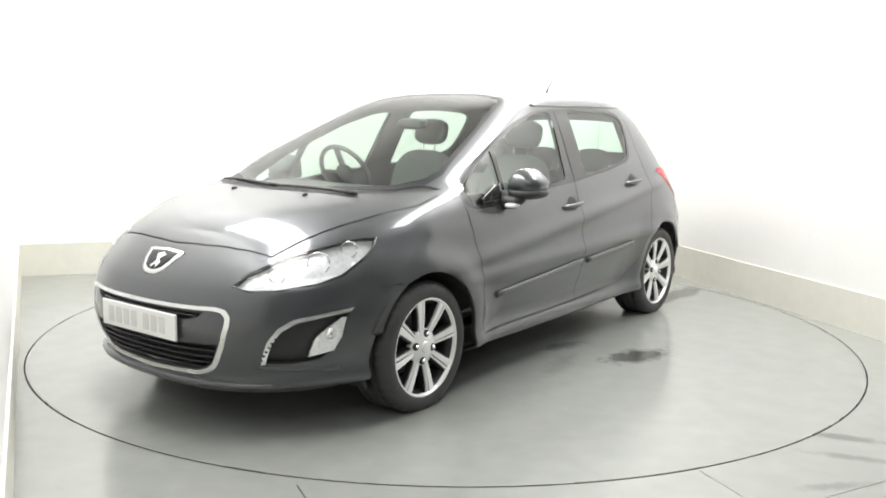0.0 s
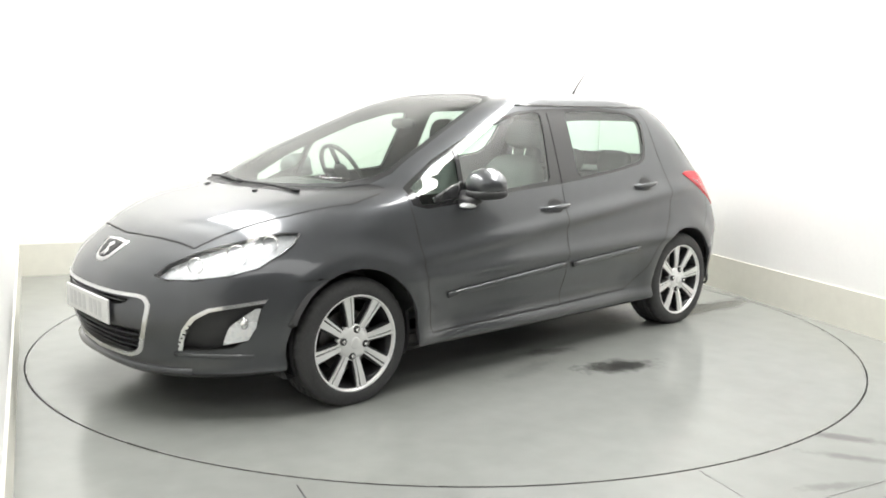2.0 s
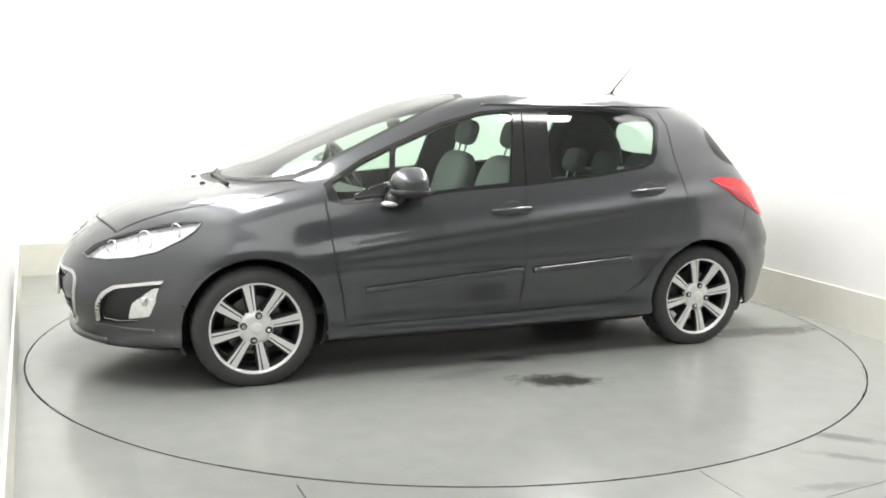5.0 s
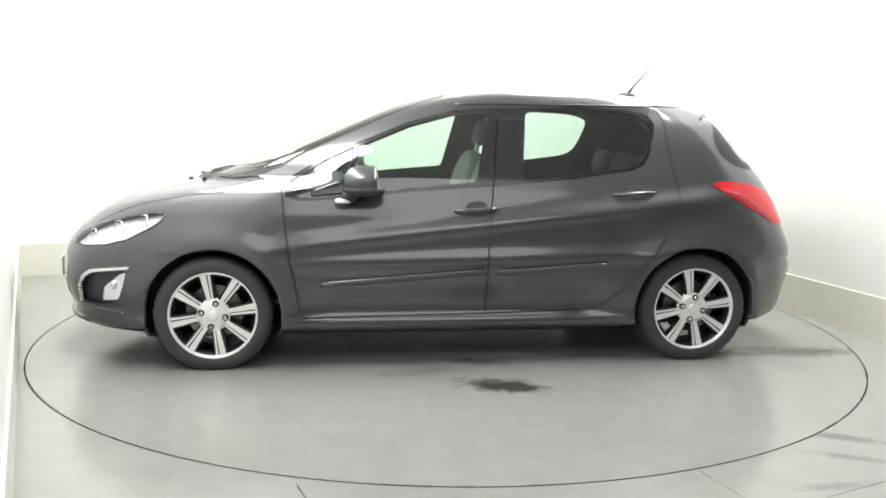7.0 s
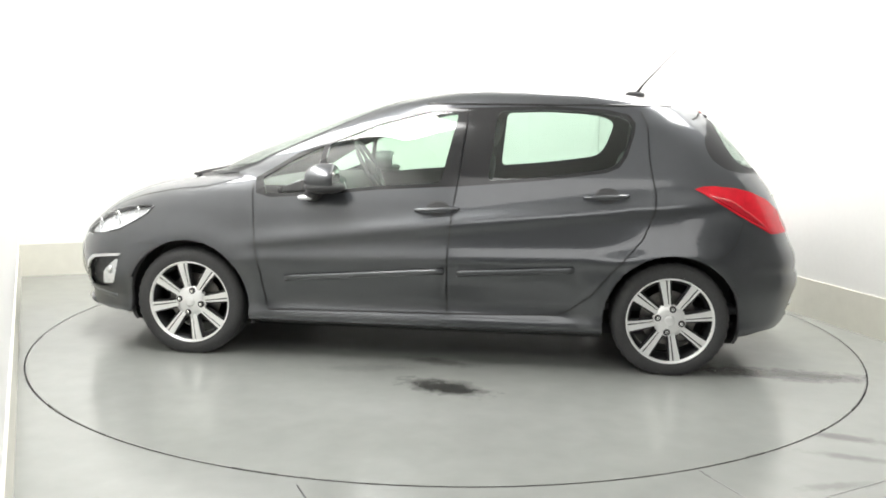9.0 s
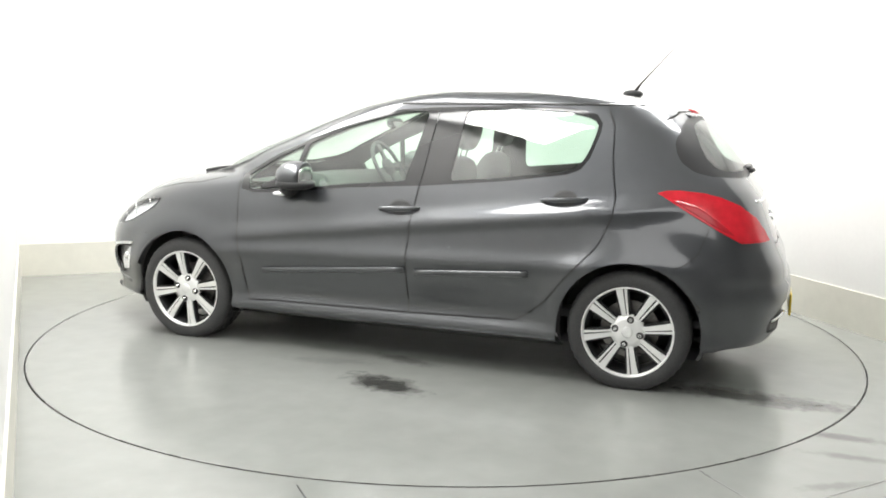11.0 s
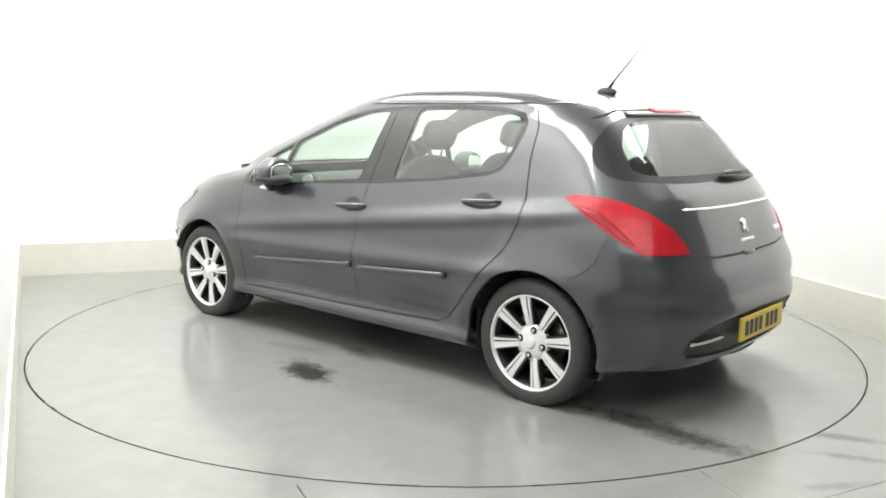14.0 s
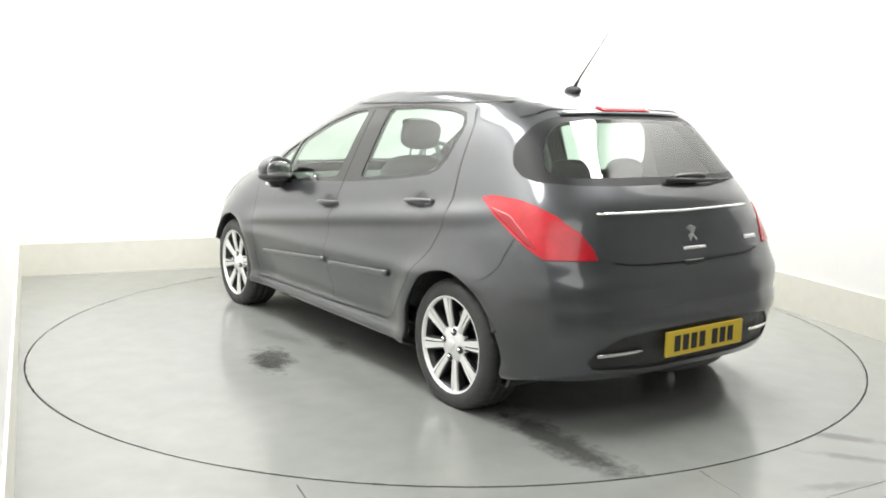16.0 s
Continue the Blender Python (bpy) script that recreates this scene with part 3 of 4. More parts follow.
def lathe(profile, n):
    """Turns (radius, y) pairs about the y axis."""
    bm = bmesh.new()
    rings = [[bm.verts.new((r * math.cos(2 * math.pi * k / n), y, r * math.sin(2 * math.pi * k / n))) for k in range(n)] for r, y in profile]
    for a, b in zip(rings, rings[1:]):
        for k in range(n):
            bm.faces.new((a[k], a[(k + 1) % n], b[(k + 1) % n], b[k]))
    return bm


def make_wheel(x, y, out):
    """A tyre on an eight-spoke alloy; y is the outer face of the rim; out is +1 on the left side."""
    hub = new("wheel")
    hub.parent = car
    hub.matrix_basis = pose(x, y, .292) if out > 0 else pose(x, y, .292, 0, 0, 180)
    R = .307
    tyre = lathe([(.208, -.200), (.24, -.215), (.285, -.208), (R, -.18), (R, -.16), (R - .006, -.157), (R - .006, -.151), (R, -.148), (R, -.115), (R - .006, -.112), (R - .006, -.106), (R, -.103), (R, -.07),
                  (R - .006, -.067), (R - .006, -.061), (R, -.058), (R, -.035), (R - .004, -.015), (.288, .004), (.264, .011), (.240, .010), (.228, .004), (.220, -.004), (.212, -.02)], 120)
    for k, v in enumerate(tyre.verts):
        # cross grooves in the shoulder blocks
        if k % 120 % 3 == 0 and v.co.x ** 2 + v.co.z ** 2 > (R - .0055) ** 2:
            v.co.x *= .982
            v.co.z *= .982
        # the loaded tyre flattens where it stands
        if v.co.z < -.2915:
            v.co.z = -.2915
    part("tyre", tyre, RUBBER, hub, "black low-profile tyre", smooth=True)
    barrel = lathe([(.212, -.01), (.218, -.001), (.2205, .003), (.2175, .006), (.211, .003), (.2065, -.012)], 72)
    part("rim", barrel, ALLOY, hub, "machined alloy rim lip", smooth=True)
    part("rim_barrel", lathe([(.2065, -.012), (.192, -.03), (.188, -.12), (.205, -.19)], 48), ALLOY_DARK, hub, "dark inner rim barrel", smooth=True)
    part("brake_disc", lathe([(.01, -.085), (.14, -.085), (.14, -.10), (.01, -.10)], 40), BRAKE, hub)
    for k in range(8):
        a = radians(45 * k - 10)
        # a dark spoke with two machined faces, parted by a groove
        for mat, inner, outer, lo, hi, lift, name in ((ALLOY_DARK, .024, .034, -1, 1, -.009, "spoke"), (ALLOY, .0155, .0255, -1, .22, 0.0, "spoke_face"), (ALLOY, .0155, .0255, .52, 1, -.001, "spoke_face")):
            bm = bmesh.new()
            top, low = [], []
            for r, f, yy in ((.045, 0, -.022), (.10, .2, -.012), (.16, .6, -.005), (.202, 1, -.003), (.214, 1.2, -.002)):
                w = inner + f * (outer - inner)
                for s in (lo, hi):
                    for row, dy in ((top, 0.0), (low, -.03)):
                        row.append(bm.verts.new((r * math.cos(a) - s * w * math.sin(a), yy + lift + dy, r * math.sin(a) + s * w * math.cos(a))))
            for i in range(4):
                b = i * 2
                bm.faces.new((top[b], top[b + 1], top[b + 3], top[b + 2]))
                bm.faces.new((low[b], low[b + 2], low[b + 3], low[b + 1]))
                bm.faces.new((top[b], top[b + 2], low[b + 2], low[b]))
                bm.faces.new((top[b + 1], low[b + 1], low[b + 3], top[b + 3]))
            part(name, bm, mat, hub)
    part("hub_plate", lathe([(.001, -.006), (.03, -.007), (.055, -.012), (.082, -.020), (.082, -.05)], 40), ALLOY, hub, smooth=True)
    part("hub_cap", lathe([(.0005, .002), (.02, .001), (.027, -.003), (.028, -.012)], 32), ALLOY, hub, "silver hub cap", smooth=True)
    for k in range(4):
        a = radians(90 * k + 12)
        for name, prof, mat in (("bolt_pocket", [(.0005, -.0075), (.0155, -.0075), (.0165, -.009), (.0165, -.03)], BLACK), ("wheel_bolt", [(.0005, .001), (.006, .001), (.009, -.003), (.0095, -.02)], CHROME)):
            bm = lathe(prof, 16)
            bmesh.ops.translate(bm, vec=(.060 * math.cos(a), 0, .060 * math.sin(a)), verts=bm.verts[:])
            part(name, bm, mat, hub)
    for ob in hub.children:
        if not ob.name.startswith("tyre"):
            ob.scale = (1.045, 1, 1.045)
    return hub


under = box(-1.52, 1.75, -.52, .52, .165, .20, .02)
add_box(under, -1.74, -1.53, -.62, .62, .215, .245, .01)
part("underbody", under, PAINT_INSIDE, car, "dark underbody tray")
for wx, wz in WHEELS:
    for s in (1, -1):
        liner = lathe([(.354, .872), (.372, .86), (.372, .55), (.02, .54)], 48)
        for v in liner.verts:
            y = min(v.co.y, .79) if v.co.z < .10 else v.co.y
            v.co = Vector((v.co.x + wx, y * s, max(.17 if v.co.x * wx > 0 or wx > 0 else .20, v.co.z + wz)))
        part("wheel_liner", liner, PAINT_INSIDE, car, "black wheel arch liner")
for wx, _ in WHEELS:
    make_wheel(wx, .855, 1)
    make_wheel(wx, -.855, -1)



# ---- fittings on the body ----
def nose_x(y, z):
    pts = outline(z)[:47]
    return float(np.interp(abs(y), [p[1] for p in pts], [p[0] for p in pts]))


def tail_x(y, z):
    pts = outline(z)[-47:][::-1]
    return float(np.interp(abs(y), [p[1] for p in pts], [p[0] for p in pts]))


def patch(poly, place, proud, depth, rings=5):
    """A plate with a polygon's outline that follows the body: place maps (u, v, proud) to a point."""
    bm = bmesh.new()
    n = len(poly)
    cu, cv = sum(p[0] for p in poly) / n, sum(p[1] for p in poly) / n
    rows = []
    for k in range(rings):
        s = 1 - k / rings
        lift = proud if k else proud - min(.004, depth * .4)
        rows.append([bm.verts.new(place(cu + (u - cu) * s, cv + (v - cv) * s, lift)) for u, v in poly])
    mid = bm.verts.new(place(cu, cv, proud))
    back = [bm.verts.new(place(u, v, proud - depth)) for u, v in poly]
    for a, b in zip([back] + rows, rows):
        for k in range(n):
            bm.faces.new((a[k], a[(k + 1) % n], b[(k + 1) % n], b[k]))
    for k in range(n):
        bm.faces.new((rows[-1][k], rows[-1][(k + 1) % n], mid))
    bmesh.ops.recalc_face_normals(bm, faces=bm.faces[:])
    return bm


def on_side(s):
    return lambda u, v, d: (u, s * (side_y(u, v) + d), v)


on_nose = lambda u, v, d: (nose_x(u, v) + d, u, v)
on_tail = lambda u, v, d: (tail_x(u, v) - d, u, v)


def dense(poly, step=.05):
    out = []
    for p, q in zip(poly, poly[1:] + poly[:1]):
        n = max(1, int(math.hypot(q[0] - p[0], q[1] - p[1]) / step))
        out += [(p[0] + (q[0] - p[0]) * k / n, p[1] + (q[1] - p[1]) * k / n) for k in range(n)]
    return out


def ribbon(line, place, half, proud, depth):
    """A narrow strip along a polyline of (u, v), with a rounded face."""
    bm, rows = bmesh.new(), []
    for k, (u, v) in enumerate(line):
        a, b = line[max(0, k - 1)], line[min(len(line) - 1, k + 1)]
        t = Vector((b[0] - a[0], b[1] - a[1])).normalized()
        n = Vector((-t.y, t.x))
        rows.append([bm.verts.new(place(u + n.x * half * w, v + n.y * half * w, d)) for w, d in ((-1, proud - depth), (-1, proud - .4 * depth), (-.5, proud), (.5, proud), (1, proud - .4 * depth), (1, proud - depth))])
    for a, b in zip(rows, rows[1:]):
        for k in range(6):
            bm.faces.new((a[k], a[(k + 1) % 6], b[(k + 1) % 6], b[k]))
    bm.faces.new(rows[0]), bm.faces.new(rows[-1][::-1])
    bmesh.ops.recalc_face_normals(bm, faces=bm.faces[:])
    return bm


def run(p, q, n=16):
    return [(p[0] + (q[0] - p[0]) * k / n, p[1] + (q[1] - p[1]) * k / n) for k in range(n + 1)]


def ball(bm, centre, radii, power=1.0, seg=24, rings=14, m=None):
    """A rounded lump; power under 1 makes it boxier."""
    made = bmesh.ops.create_uvsphere(bm, u_segments=seg, v_segments=rings, radius=1)["verts"]
    for v in made:
        c = [math.copysign(abs(a) ** power, a) * r for a, r in zip(v.co, radii)]
        v.co = Vector(c) + Vector(centre)
        if m:
            v.co = m @ v.co
    return bm


def tube(path, radius, n=10):
    """A round bar along points; radius may be a list."""
    bm, rows = bmesh.new(), []
    pts = [Vector(p) for p in path]
    for k, p in enumerate(pts):
        t = (pts[min(k + 1, len(pts) - 1)] - pts[max(k - 1, 0)]).normalized()
        a = t.cross(Vector((0, 0, 1)) if abs(t.z) < .9 else Vector((0, 1, 0))).normalized()
        b = t.cross(a)
        r = radius[k] if isinstance(radius, (list, tuple)) else radius
        rows.append([bm.verts.new(p + (a * math.cos(2 * math.pi * i / n) + b * math.sin(2 * math.pi * i / n)) * r) for i in range(n)])
    for a, b in zip(rows, rows[1:]):
        for i in range(n):
            bm.faces.new((a[i], a[(i + 1) % n], b[(i + 1) % n], b[i]))
    bm.faces.new(rows[0][::-1]), bm.faces.new(rows[-1])
    bmesh.ops.recalc_face_normals(bm, faces=bm.faces[:])
    return bm


for s in (1, -1):
    side = on_side(s)
    # rubbing strips on the doors
    part("rubbing_strip", ribbon(run((.755, .452), (-.118, .521)), side, .016, .018, .02), PAINT, DOORS[s]["front"], "body-coloured door rubbing strip", smooth=True)
    part("rubbing_strip", ribbon(run((-.185, .512), (-.80, .549)), side, .016, .018, .02), PAINT, DOORS[s]["rear"], "body-coloured door rubbing strip", smooth=True)
    # handles: a bar over a flat black patch that paints the recess's shade
    for name, x0, x1, z0, z1 in (("front", .05, -.19, .838, .850), ("rear", -.835, -1.075, .922, .936)):
        xm, zm = (x0 + x1) / 2 - .005, (z0 + z1) / 2
        part("handle_shade_patch", patch([(xm + .062 * math.cos(a), zm + .006 + .040 * math.sin(a)) for a in [2 * math.pi * k / 24 for k in range(24)]], side, .0022, .004), BLACK, DOORS[s][name], "flat black patch for the shade in the handle recess")
        n = 14
        line = [(x0 + (x1 - x0) * k / n, z0 + (z1 - z0) * k / n) for k in range(n + 1)]
        bar = bmesh.new()
        rows = []
        for k, (x, z) in enumerate(line):
            arch = math.sin(math.pi * k / n) ** .5
            c = Vector(side(x, z, -.002 + .034 * arch))
            rows.append([bar.verts.new(c + Vector((0, s * .010 * math.cos(a), .0135 * (.45 + .55 * arch) * math.sin(a)))) for a in [2 * math.pi * i / 10 for i in range(10)]])
        for a, b in zip(rows, rows[1:]):
            for i in range(10):
                bar.faces.new((a[i], a[(i + 1) % 10], b[(i + 1) % 10], b[i]))
        bar.faces.new(rows[0][::-1]), bar.faces.new(rows[-1])
        bmesh.ops.recalc_face_normals(bar, faces=bar.faces[:])
        part("door_handle", bar, PAINT, DOORS[s][name], "body-coloured pull handle", smooth=True)
    # mirror: housing on a black foot with a clear repeater
    shell = ball(bmesh.new(), (0, 0, 0), (.112, .100, .084), .88, 32, 20)
    for v in shell.verts:
        v.co.x = max(v.co.x, -.055)
        # the housing falls away towards its outer end and is flat below
        v.co.z *= (1 - .38 * max(0, v.co.y / .10) ** 1.5) if v.co.z > 0 else .78
        v.co.y *= s
        v.co += Vector((.52, s * .895, .995))
    bmesh.ops.recalc_face_normals(shell, faces=shell.faces[:])
    mirror = part("wing_mirror", shell, PAINT, car, "body-coloured wing mirror housing", smooth=True)
    part("mirror_glass", ball(bmesh.new(), (.462, s * .895, .990), (.006, .078, .056), .8), CHROME, mirror, "silvered mirror glass", smooth=True)
    part("mirror_rim", ball(bmesh.new(), (.467, s * .895, .990), (.007, .088, .066), .8), BLACK, mirror, "black mirror rim", smooth=True)
    part("mirror_base", ball(bmesh.new(), (.524, s * .897, .953), (.108, .098, .034), .85), BLACK, mirror, "black lower mirror shell", smooth=True)
    foot = tube([(.58, s * .79, .925), (.61, s * .83, .905), (.61, s * .87, .905), (.58, s * .90, .935)], [.045, .038, .034, .03], 12)
    part("mirror_foot", foot, BLACK, mirror, "black mirror foot", smooth=True)
    part("side_repeater", ball(bmesh.new(), (.632, s * .872, .893), (.046, .034, .014), .8), REFLECTOR, mirror, "clear side repeater lens", smooth=True)
    part("mirror_corner", patch(dense([(.62, .925), (.60, 1.0), (.66, .99), (.80, .935), (.80, .91)]), side, .004, .004), GLOSS_BLACK, DOORS[s]["front"], "black mirror corner plate", smooth=True)
    # headlight inside: two bowls and a bezel line
    for x, z, r in ((1.95, .682, .034), (1.80, .722, .046), (1.66, .768, .034)):
        y = side_y(x, z) - .046
        turn = pose(x, s * (y + .022), z, 0, 0, 40 * s)
        bezel = tube([turn @ Vector((0, r * math.cos(2 * math.pi * k / 20), r * math.sin(2 * math.pi * k / 20))) for k in range(21)], .0035, 6)
        part("lamp_bezel", bezel, CHROME, DOORS[s]["head"], "bright headlight bezel ring", smooth=True)
    part("headlight_edge", ribbon([(x, z) for x, z in HEAD_POLY[6:] + HEAD_POLY[:1]], side, .004, .004, .006), GLOSS_BLACK, DOORS[s]["head"], "black headlight seal", smooth=True)
    # darker and paler fields in the tail light
    part("lower_lamp_field", patch(dense(rounded([(-1.47, .955), (-1.60, .925), (-1.73, .835), (-1.80, .775), (-1.74, .80), (-1.60, .88)], .012), .02), side, .0075, .004), RED_DARK, DOORS[s]["tail"], "deep red lamp field", smooth=True)
    # fog lamp round bulb and running-light dots
    part("fog_bulb", ball(bmesh.new(), (nose_x(.755, .44) + .0, s * .742, .44), (.02, .022, .028), 1), CHROME, DOORS[s]["fog"], "round fog lamp bowl", smooth=True)
    for k in range(6):
        u, v = .575 + .012 * k * .9, .342 + .0185 * k
        part("running_light", patch([(u + .006 * math.cos(a), v + .006 * math.sin(a)) for a in [math.pi * i / 4 for i in range(8)]], lambda p, q, d: (nose_x(p, q) + d, s * p, q), .010, .006, 2), BLACK, car, "small running light dot")
    # bumper corner ledge under the fog lamp
    part("bumper_ledge", ribbon([(.545 + .03 * k, .302 - .002 * k) for k in range(8)], lambda p, q, d: (nose_x(p, q) + d, s * p, q), .010, .009, .012), PAINT, car, "painted bumper ledge", smooth=True)
    # bright reflector strip in the rear bumper
    part("bumper_reflector", ribbon([(s * (.575 - .03 * k), .352 + .0015 * k) for k in range(8)], on_tail, .009, .005, .012), CHROME, car, "bright strip in the rear bumper", smooth=True)
    part("roof_strip", ribbon(run((.02, 1.40), (-1.30, 1.405), 22), side, .006, .004, .008), GLOSS_BLACK, car, "black roof joint strip", smooth=True)

# nose badge: a bright shield with a dark field
SHIELD = [(-.118, .742), (.0, .748), (.118, .742), (.10, .70), (.075, .668), (.04, .652), (0, .648), (-.04, .652), (-.075, .668), (-.10, .70)]
part("badge_frame", patch(dense(SHIELD, .02), on_nose, .008, .012), CHROME, car, "chrome shield badge frame", smooth=True)
part("badge_field", patch(dense([(u * .76, .702 + (v - .695) * .74) for u, v in SHIELD], .02), on_nose, .011, .006), ALLOY_DARK, car, "dark badge field", smooth=True)
EMBLEM = [(-.028, .725), (.0, .735), (.03, .725), (.012, .708), (.03, .695), (.022, .675), (.006, .69), (-.012, .674), (-.02, .682), (-.006, .702)]
part("badge_emblem", patch(dense(EMBLEM, .02), on_nose, .015, .006, 2), CHROME, car, "plain chrome emblem")


def number_plate(name, x, z0, z1, facing, mat, label, tilt):
    base = pose(x, 0, (z0 + z1) / 2, 0, tilt, 0 if facing > 0 else 180)
    h = (z1 - z0) / 2
    bm = box(-.006, .006, -.26, .26, -h, h, .004)
    ob = part(name, bm, mat, car, label)
    ob.matrix_basis = base
    for k, u in enumerate((-.19, -.135, -.08, -.025, .06, .115, .17)):
        w = .019
        part("plate_bar", box(.0062, .0075, u - w, u + w, -h * .62, h * .62), PLATE_INK if facing < 0 else PLATE_GREY, ob)
    return ob


PLATE_GREY = material("faint_grey_ink", (0.66, 0.66, 0.65), 0.4)
number_plate("front_plate", 2.216, .402, .515, 1, PLATE_WHITE, "white number plate with faint bars", 0)
number_plate("rear_plate", -2.062, .322, .435, -1, PLATE_YELLOW, "yellow number plate with black bars", 0)
for z, w in ((.515, .33),):
    part("grille_slat", ribbon([(-w + 2 * w * k / 24, z) for k in range(25)], on_nose, .005, -.006, .02), GLOSS_BLACK, car, "black grille slat", smooth=True)
for z, w in ((.372, .40), (.343, .385), (.314, .36), (.288, .31)):
    part("grille_slat", ribbon([(-w + 2 * w * k / 24, z) for k in range(25)], on_nose, .0045, -.004, .02), ALLOY_DARK, car, "dark grille slat", smooth=True)

part("lip_strip", ribbon([(-.60 + 1.2 * k / 30, .222) for k in range(31)], on_nose, .017, .012, .02), PAINT, car, "painted front lip strip", smooth=True)
# tailgate fittings
part("gate_strip", ribbon([(-.50 + k / 24, .930 + .006 * abs(1 - k / 12)) for k in range(25)], on_tail, .006, .007, .010), CHROME, gate, "bright tailgate crease strip", smooth=True)
part("gate_emblem", patch(dense([(u * 1.15 - .03, .83 + (v - .703) * 1.15) for u, v in EMBLEM], .02), on_tail, .008, .008, 2), CHROME, gate, "plain chrome emblem")
part("gate_wordmark", patch([(-.10, .776), (.05, .776), (.05, .764), (-.10, .764)], on_tail, .004, .005, 2), ALLOY, gate, "small silver lettering bar")
part("gate_model_bar", patch([(-.50, .80), (-.40, .80), (-.40, .782), (-.50, .782)], on_tail, .004, .005, 2), ALLOY, gate, "small silver lettering bar")
part("gate_latch", patch([(-.075, .722), (.075, .722), (.05, .700), (-.05, .700)], on_tail, .006, .012, 2), GLOSS_BLACK, gate, "black tailgate grip")
part("brake_light", ribbon([(-.16 + .32 * k / 12, 1.379) for k in range(13)], on_tail, .013, .020, .024), RED_LENS, gate, "red high-level brake light", smooth=True)
part("spoiler_lip", ribbon([(-.40 + .80 * k / 30, 1.362 - .006 * abs(k / 15 - 1) ** 3) for k in range(31)], on_tail, .011, .012, .016), PAINT, gate, "dark grey roof spoiler lip", smooth=True)
wiper = tube([on_tail(.02, 1.062, .02), on_tail(-.12, 1.058, .028), on_tail(-.30, 1.055, .026), on_tail(-.45, 1.054, .012)], [.012, .011, .008, .005])
part("rear_wiper", wiper, BLACK, gate, "black rear wiper arm", smooth=True)
part("wiper_boss", ball(bmesh.new(), on_tail(-.16, 1.072, .012), (.022, .11, .020), .8), BLACK, gate, "black wiper motor cover", smooth=True)
part("exhaust_box", ball(bmesh.new(), (-1.80, -.12, .24), (.16, .26, .07), .7), PAINT_INSIDE, car, "dark exhaust silencer", smooth=True)
for x, y in ((1.485, .265), (1.485, -.235)):
    part("washer_jet", ball(bmesh.new(), (x, y, .962), (.016, .012, .009), .8, 12, 8), BLACK, car, "black washer jet", smooth=True)


def screen_point(x, y, lift):
    """A point on the windscreen or hood over a plan place."""
    lo, hi = .7, 1.499
    for _ in range(24):
        m = (lo + hi) / 2
        if nose_x(y, m) > x and side_y(x, m) > abs(y) - .002:
            lo = m
        else:
            hi = m
    return (x, y, lo + lift)


for a, b in (((1.385, .50), (1.40, -.10)), ((1.405, -.02), (1.315, -.52))):
    pts = [screen_point(a[0] + (b[0] - a[0]) * k / 8, a[1] + (b[1] - a[1]) * k / 8, .010) for k in range(9)]
    part("wiper_arm", tube(pts, [.009] * 3 + [.006] * 6), BLACK, car, "black windscreen wiper", smooth=True)
fin = ball(bmesh.new(), (-1.155, 0, 1.472), (.058, .022, .024), .9)
antenna = part("antenna_base", fin, BLACK, car, "black roof antenna foot", smooth=True)
part("antenna_whip", tube([(-1.165, 0, 1.485), (-1.20, 0, 1.535), (-1.30, 0, 1.645), (-1.43, 0, 1.79)], [.011, .005, .0028, .0012], 8), BLACK, antenna, "thin black antenna whip", smooth=True)

# ---- cabin ----
part("cabin_floor", box(-1.75, 1.15, -.68, .68, .30, .34, .01), CABIN, car, "dark carpet")
dash = bmesh.new()
rows = []
for x, z in ((.62, .60), (.56, .78), (.60, .90), (.70, .945), (.90, .94), (1.10, .93), (1.22, .90)):
    w = .70 if x < 1.0 else .62
    rows.append([dash.verts.new((x + .05 * (abs(k / 12 - .5) * 2) ** 2 * -1, -w + 2 * w * k / 12, z)) for k in range(13)])
for a, b in zip(rows, rows[1:]):
    for k in range(12):
        dash.faces.new((a[k], a[k + 1], b[k + 1], b[k]))
part("dashboard", dash, DASH, car, "dark moulded dashboard", smooth=True)
wheel_rim = bmesh.new()
rows = []
for k in range(36):
    a = 2 * math.pi * k / 36
    rows.append([wheel_rim.verts.new(((.182 + .014 * math.cos(b)) * math.cos(a), (.182 + .014 * math.cos(b)) * math.sin(a), .014 * math.sin(b))) for b in [2 * math.pi * i / 8 for i in range(8)]])
for k in range(36):
    for i in range(8):
        wheel_rim.faces.new((rows[k][i], rows[(k + 1) % 36][i], rows[(k + 1) % 36][(i + 1) % 8], rows[k][(i + 1) % 8]))
for a in (0, 180, 270):
    add_box(wheel_rim, .03, .18, -.016, .016, -.008, .008, m=pose(0, 0, 0, 0, 0, a))
ball(wheel_rim, (0, 0, 0), (.06, .06, .025), .8)
steer = part("steering_wheel", wheel_rim, DASH, car, "dark leather steering wheel", smooth=True)
steer.matrix_basis = pose(.53, -.37, .985, 0, -62, 0)


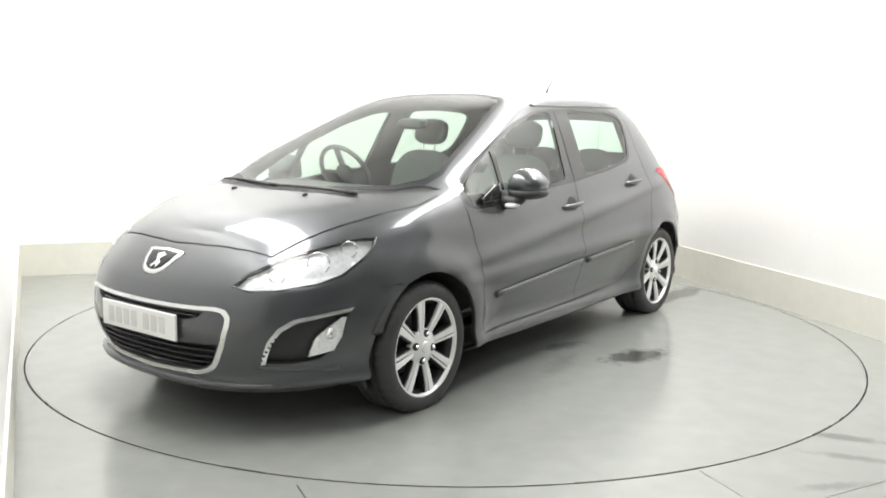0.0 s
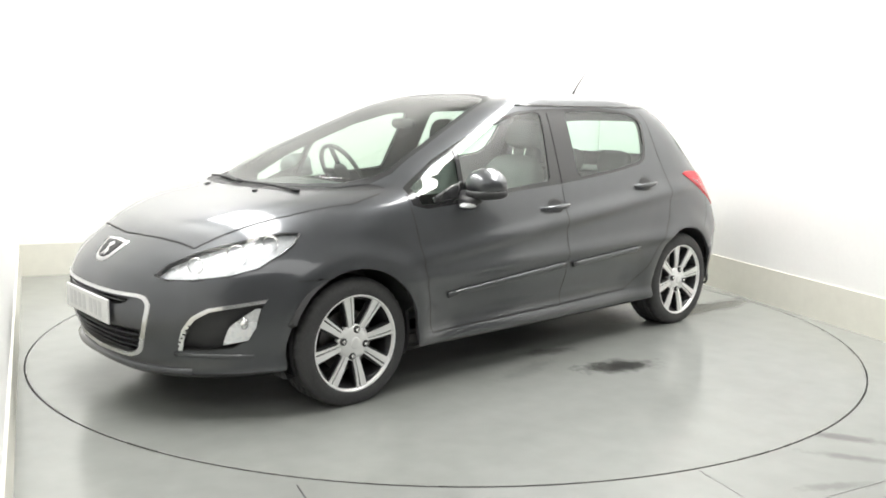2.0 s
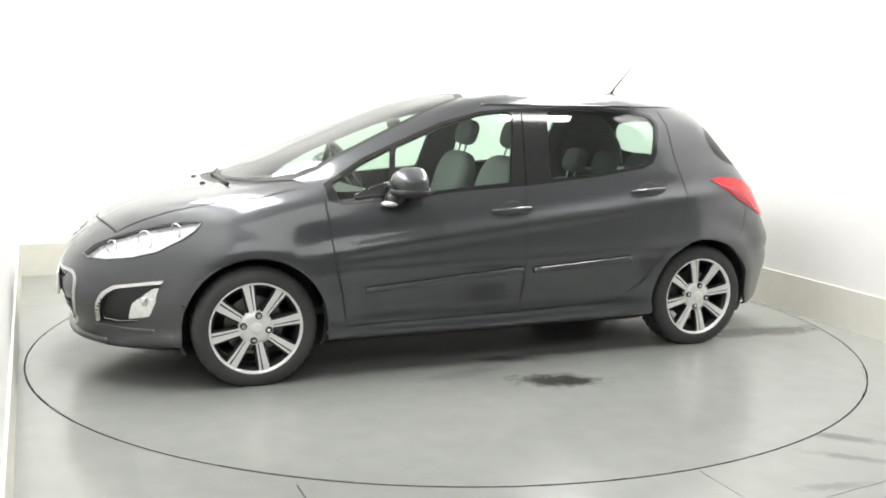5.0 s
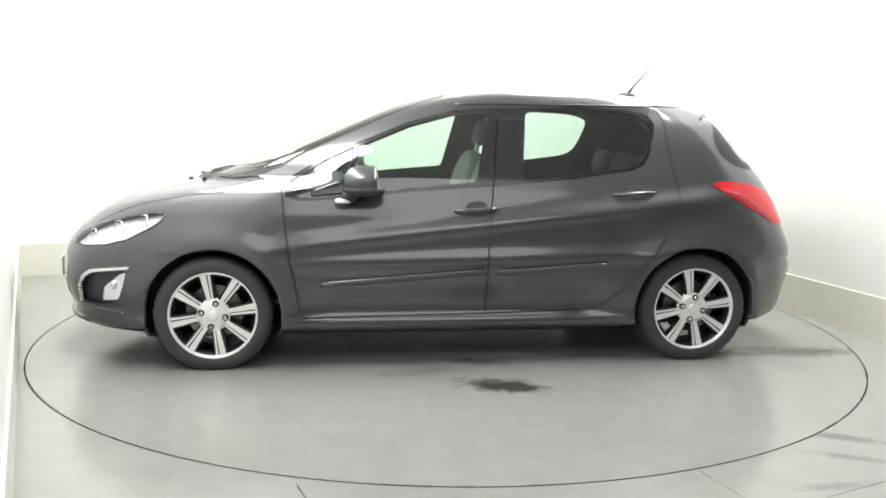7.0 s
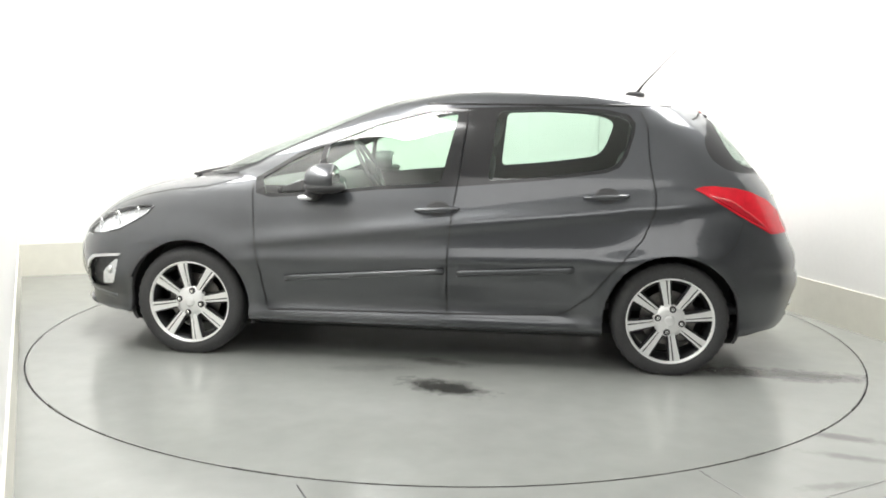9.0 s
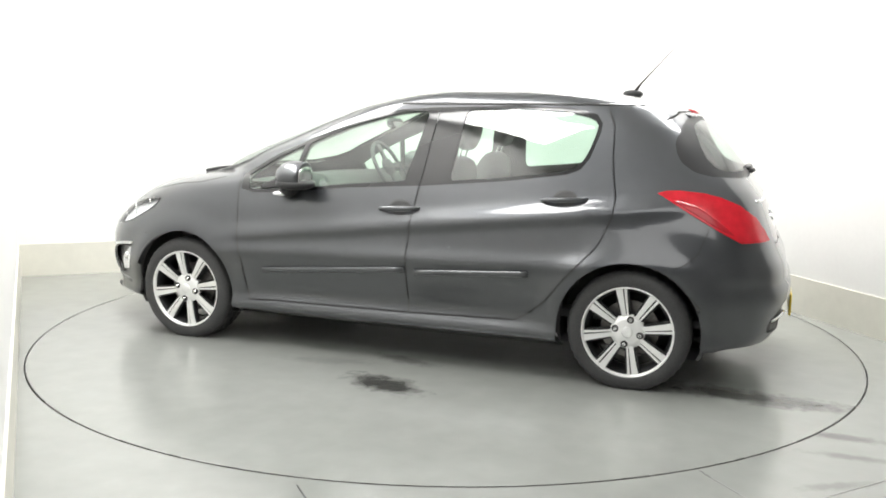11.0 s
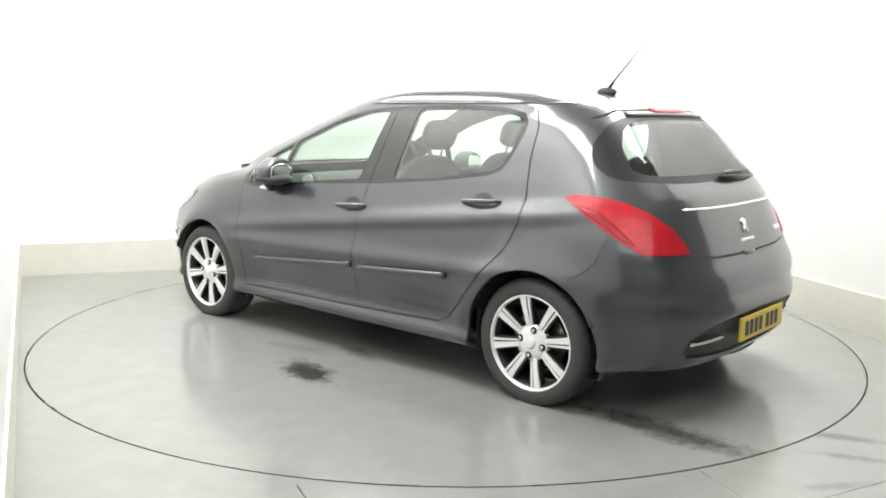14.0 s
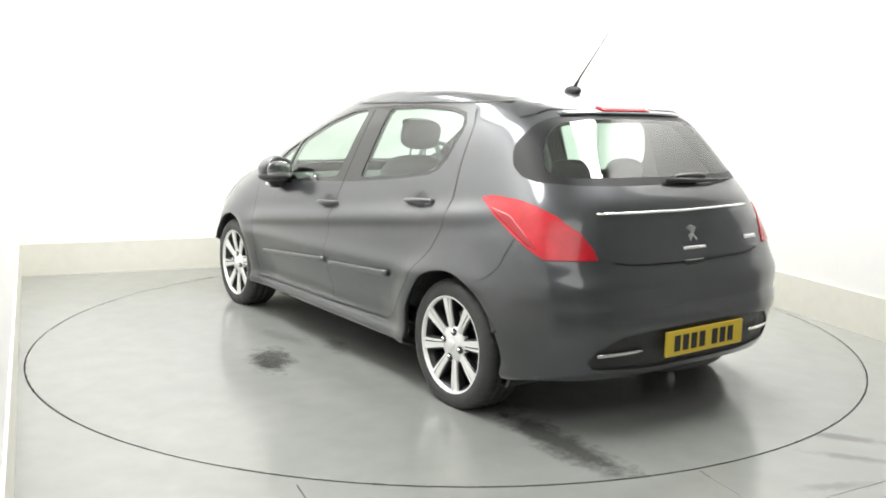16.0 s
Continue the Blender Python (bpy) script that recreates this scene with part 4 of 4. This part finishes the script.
def seat(name, x, y, w, top, label):
    base = ball(bmesh.new(), (x + .18, y, .50), (.27, w, .10), .55)
    ob = part(name, base, CABIN, car, label, smooth=True)
    tilt = pose(x - .06, 0, .52, 0, -17, 0)
    part("seat_back", ball(bmesh.new(), (0, y, (top - .52) / 2), (.085, w * .96, (top - .52) / 2), .6, m=tilt), CABIN, ob, smooth=True)
    part("headrest", ball(bmesh.new(), (.0, y, top - .52 + .13), (.05, .125, .085), .65, m=tilt), CABIN, ob, smooth=True)
    for dy in (-.05, .05):
        part("headrest_post", tube([tilt @ Vector((0, y + dy, top - .54)), tilt @ Vector((0, y + dy, top - .40))], .006, 8), CHROME, ob)
    return ob


seat("front_seat", -.02, .36, .245, 1.13, "dark grey cloth front seat")
seat("front_seat", -.02, -.36, .245, 1.13, "dark grey cloth front seat")
for y, w in ((.40, .22), (0, .18), (-.40, .22)):
    seat("rear_seat", -.93, y, w, .93, "dark grey cloth rear seat")
part("parcel_shelf", box(-1.72, -1.22, -.60, .60, .955, .975, .006), CABIN, car, "dark parcel shelf")
for s in (1, -1):
    trim = bmesh.new()
    outer, inner = [], []
    for x, z in ((-1.17, .99), (-1.70, .99), (-1.62, 1.14), (-1.53, 1.25), (-1.42, 1.34), (-1.19, 1.36)):
        y = max(.30, side_y(x, z) - .035)
        outer.append(trim.verts.new((x, s * y, z))), inner.append(trim.verts.new((x + (.0 if x > -1.3 else .05), s * (y - .06), z)))
    trim.faces.new(outer), trim.faces.new(inner[::-1])
    for k in range(6):
        trim.faces.new((outer[k], inner[k], inner[(k + 1) % 6], outer[(k + 1) % 6]))
    part("pillar_trim", trim, PAINT_INSIDE, car, "dark inner trim of the rear pillar")
part("interior_mirror", ball(bmesh.new(), (.33, -.02, 1.285), (.02, .11, .033), .7), GLOSS_BLACK, car, "interior mirror", smooth=True)


# ---- what moves: the plate turns and carries the car ----
TURN = ((0, 233.66), (.5, 231.45), (1, 228.48), (1.5, 225.15), (2, 221.8), (2.5, 218.43), (3, 215.03), (3.5, 211.6), (4, 208.21), (6.5, 191.2), (7, 187.73), (7.5, 184.27),
        (8, 180.79), (8.5, 177.28), (9, 173.79), (11.5, 156.53), (12, 153.12), (12.5, 149.74), (13, 146.3), (13.5, 142.8), (14, 139.31), (14.5, 135.84), (15, 132.34), (15.5, 128.86), (16, 125.35))


def motions():
    walk(turntable, [(t, pose(0, 0, 0, 0, 0, a)) for t, a in TURN])
    walk(car, [(t, pose(0, 0, 0, 0, 0, a) @ pose(0.033, 0.023, 0)) for t, a in TURN])


motions()
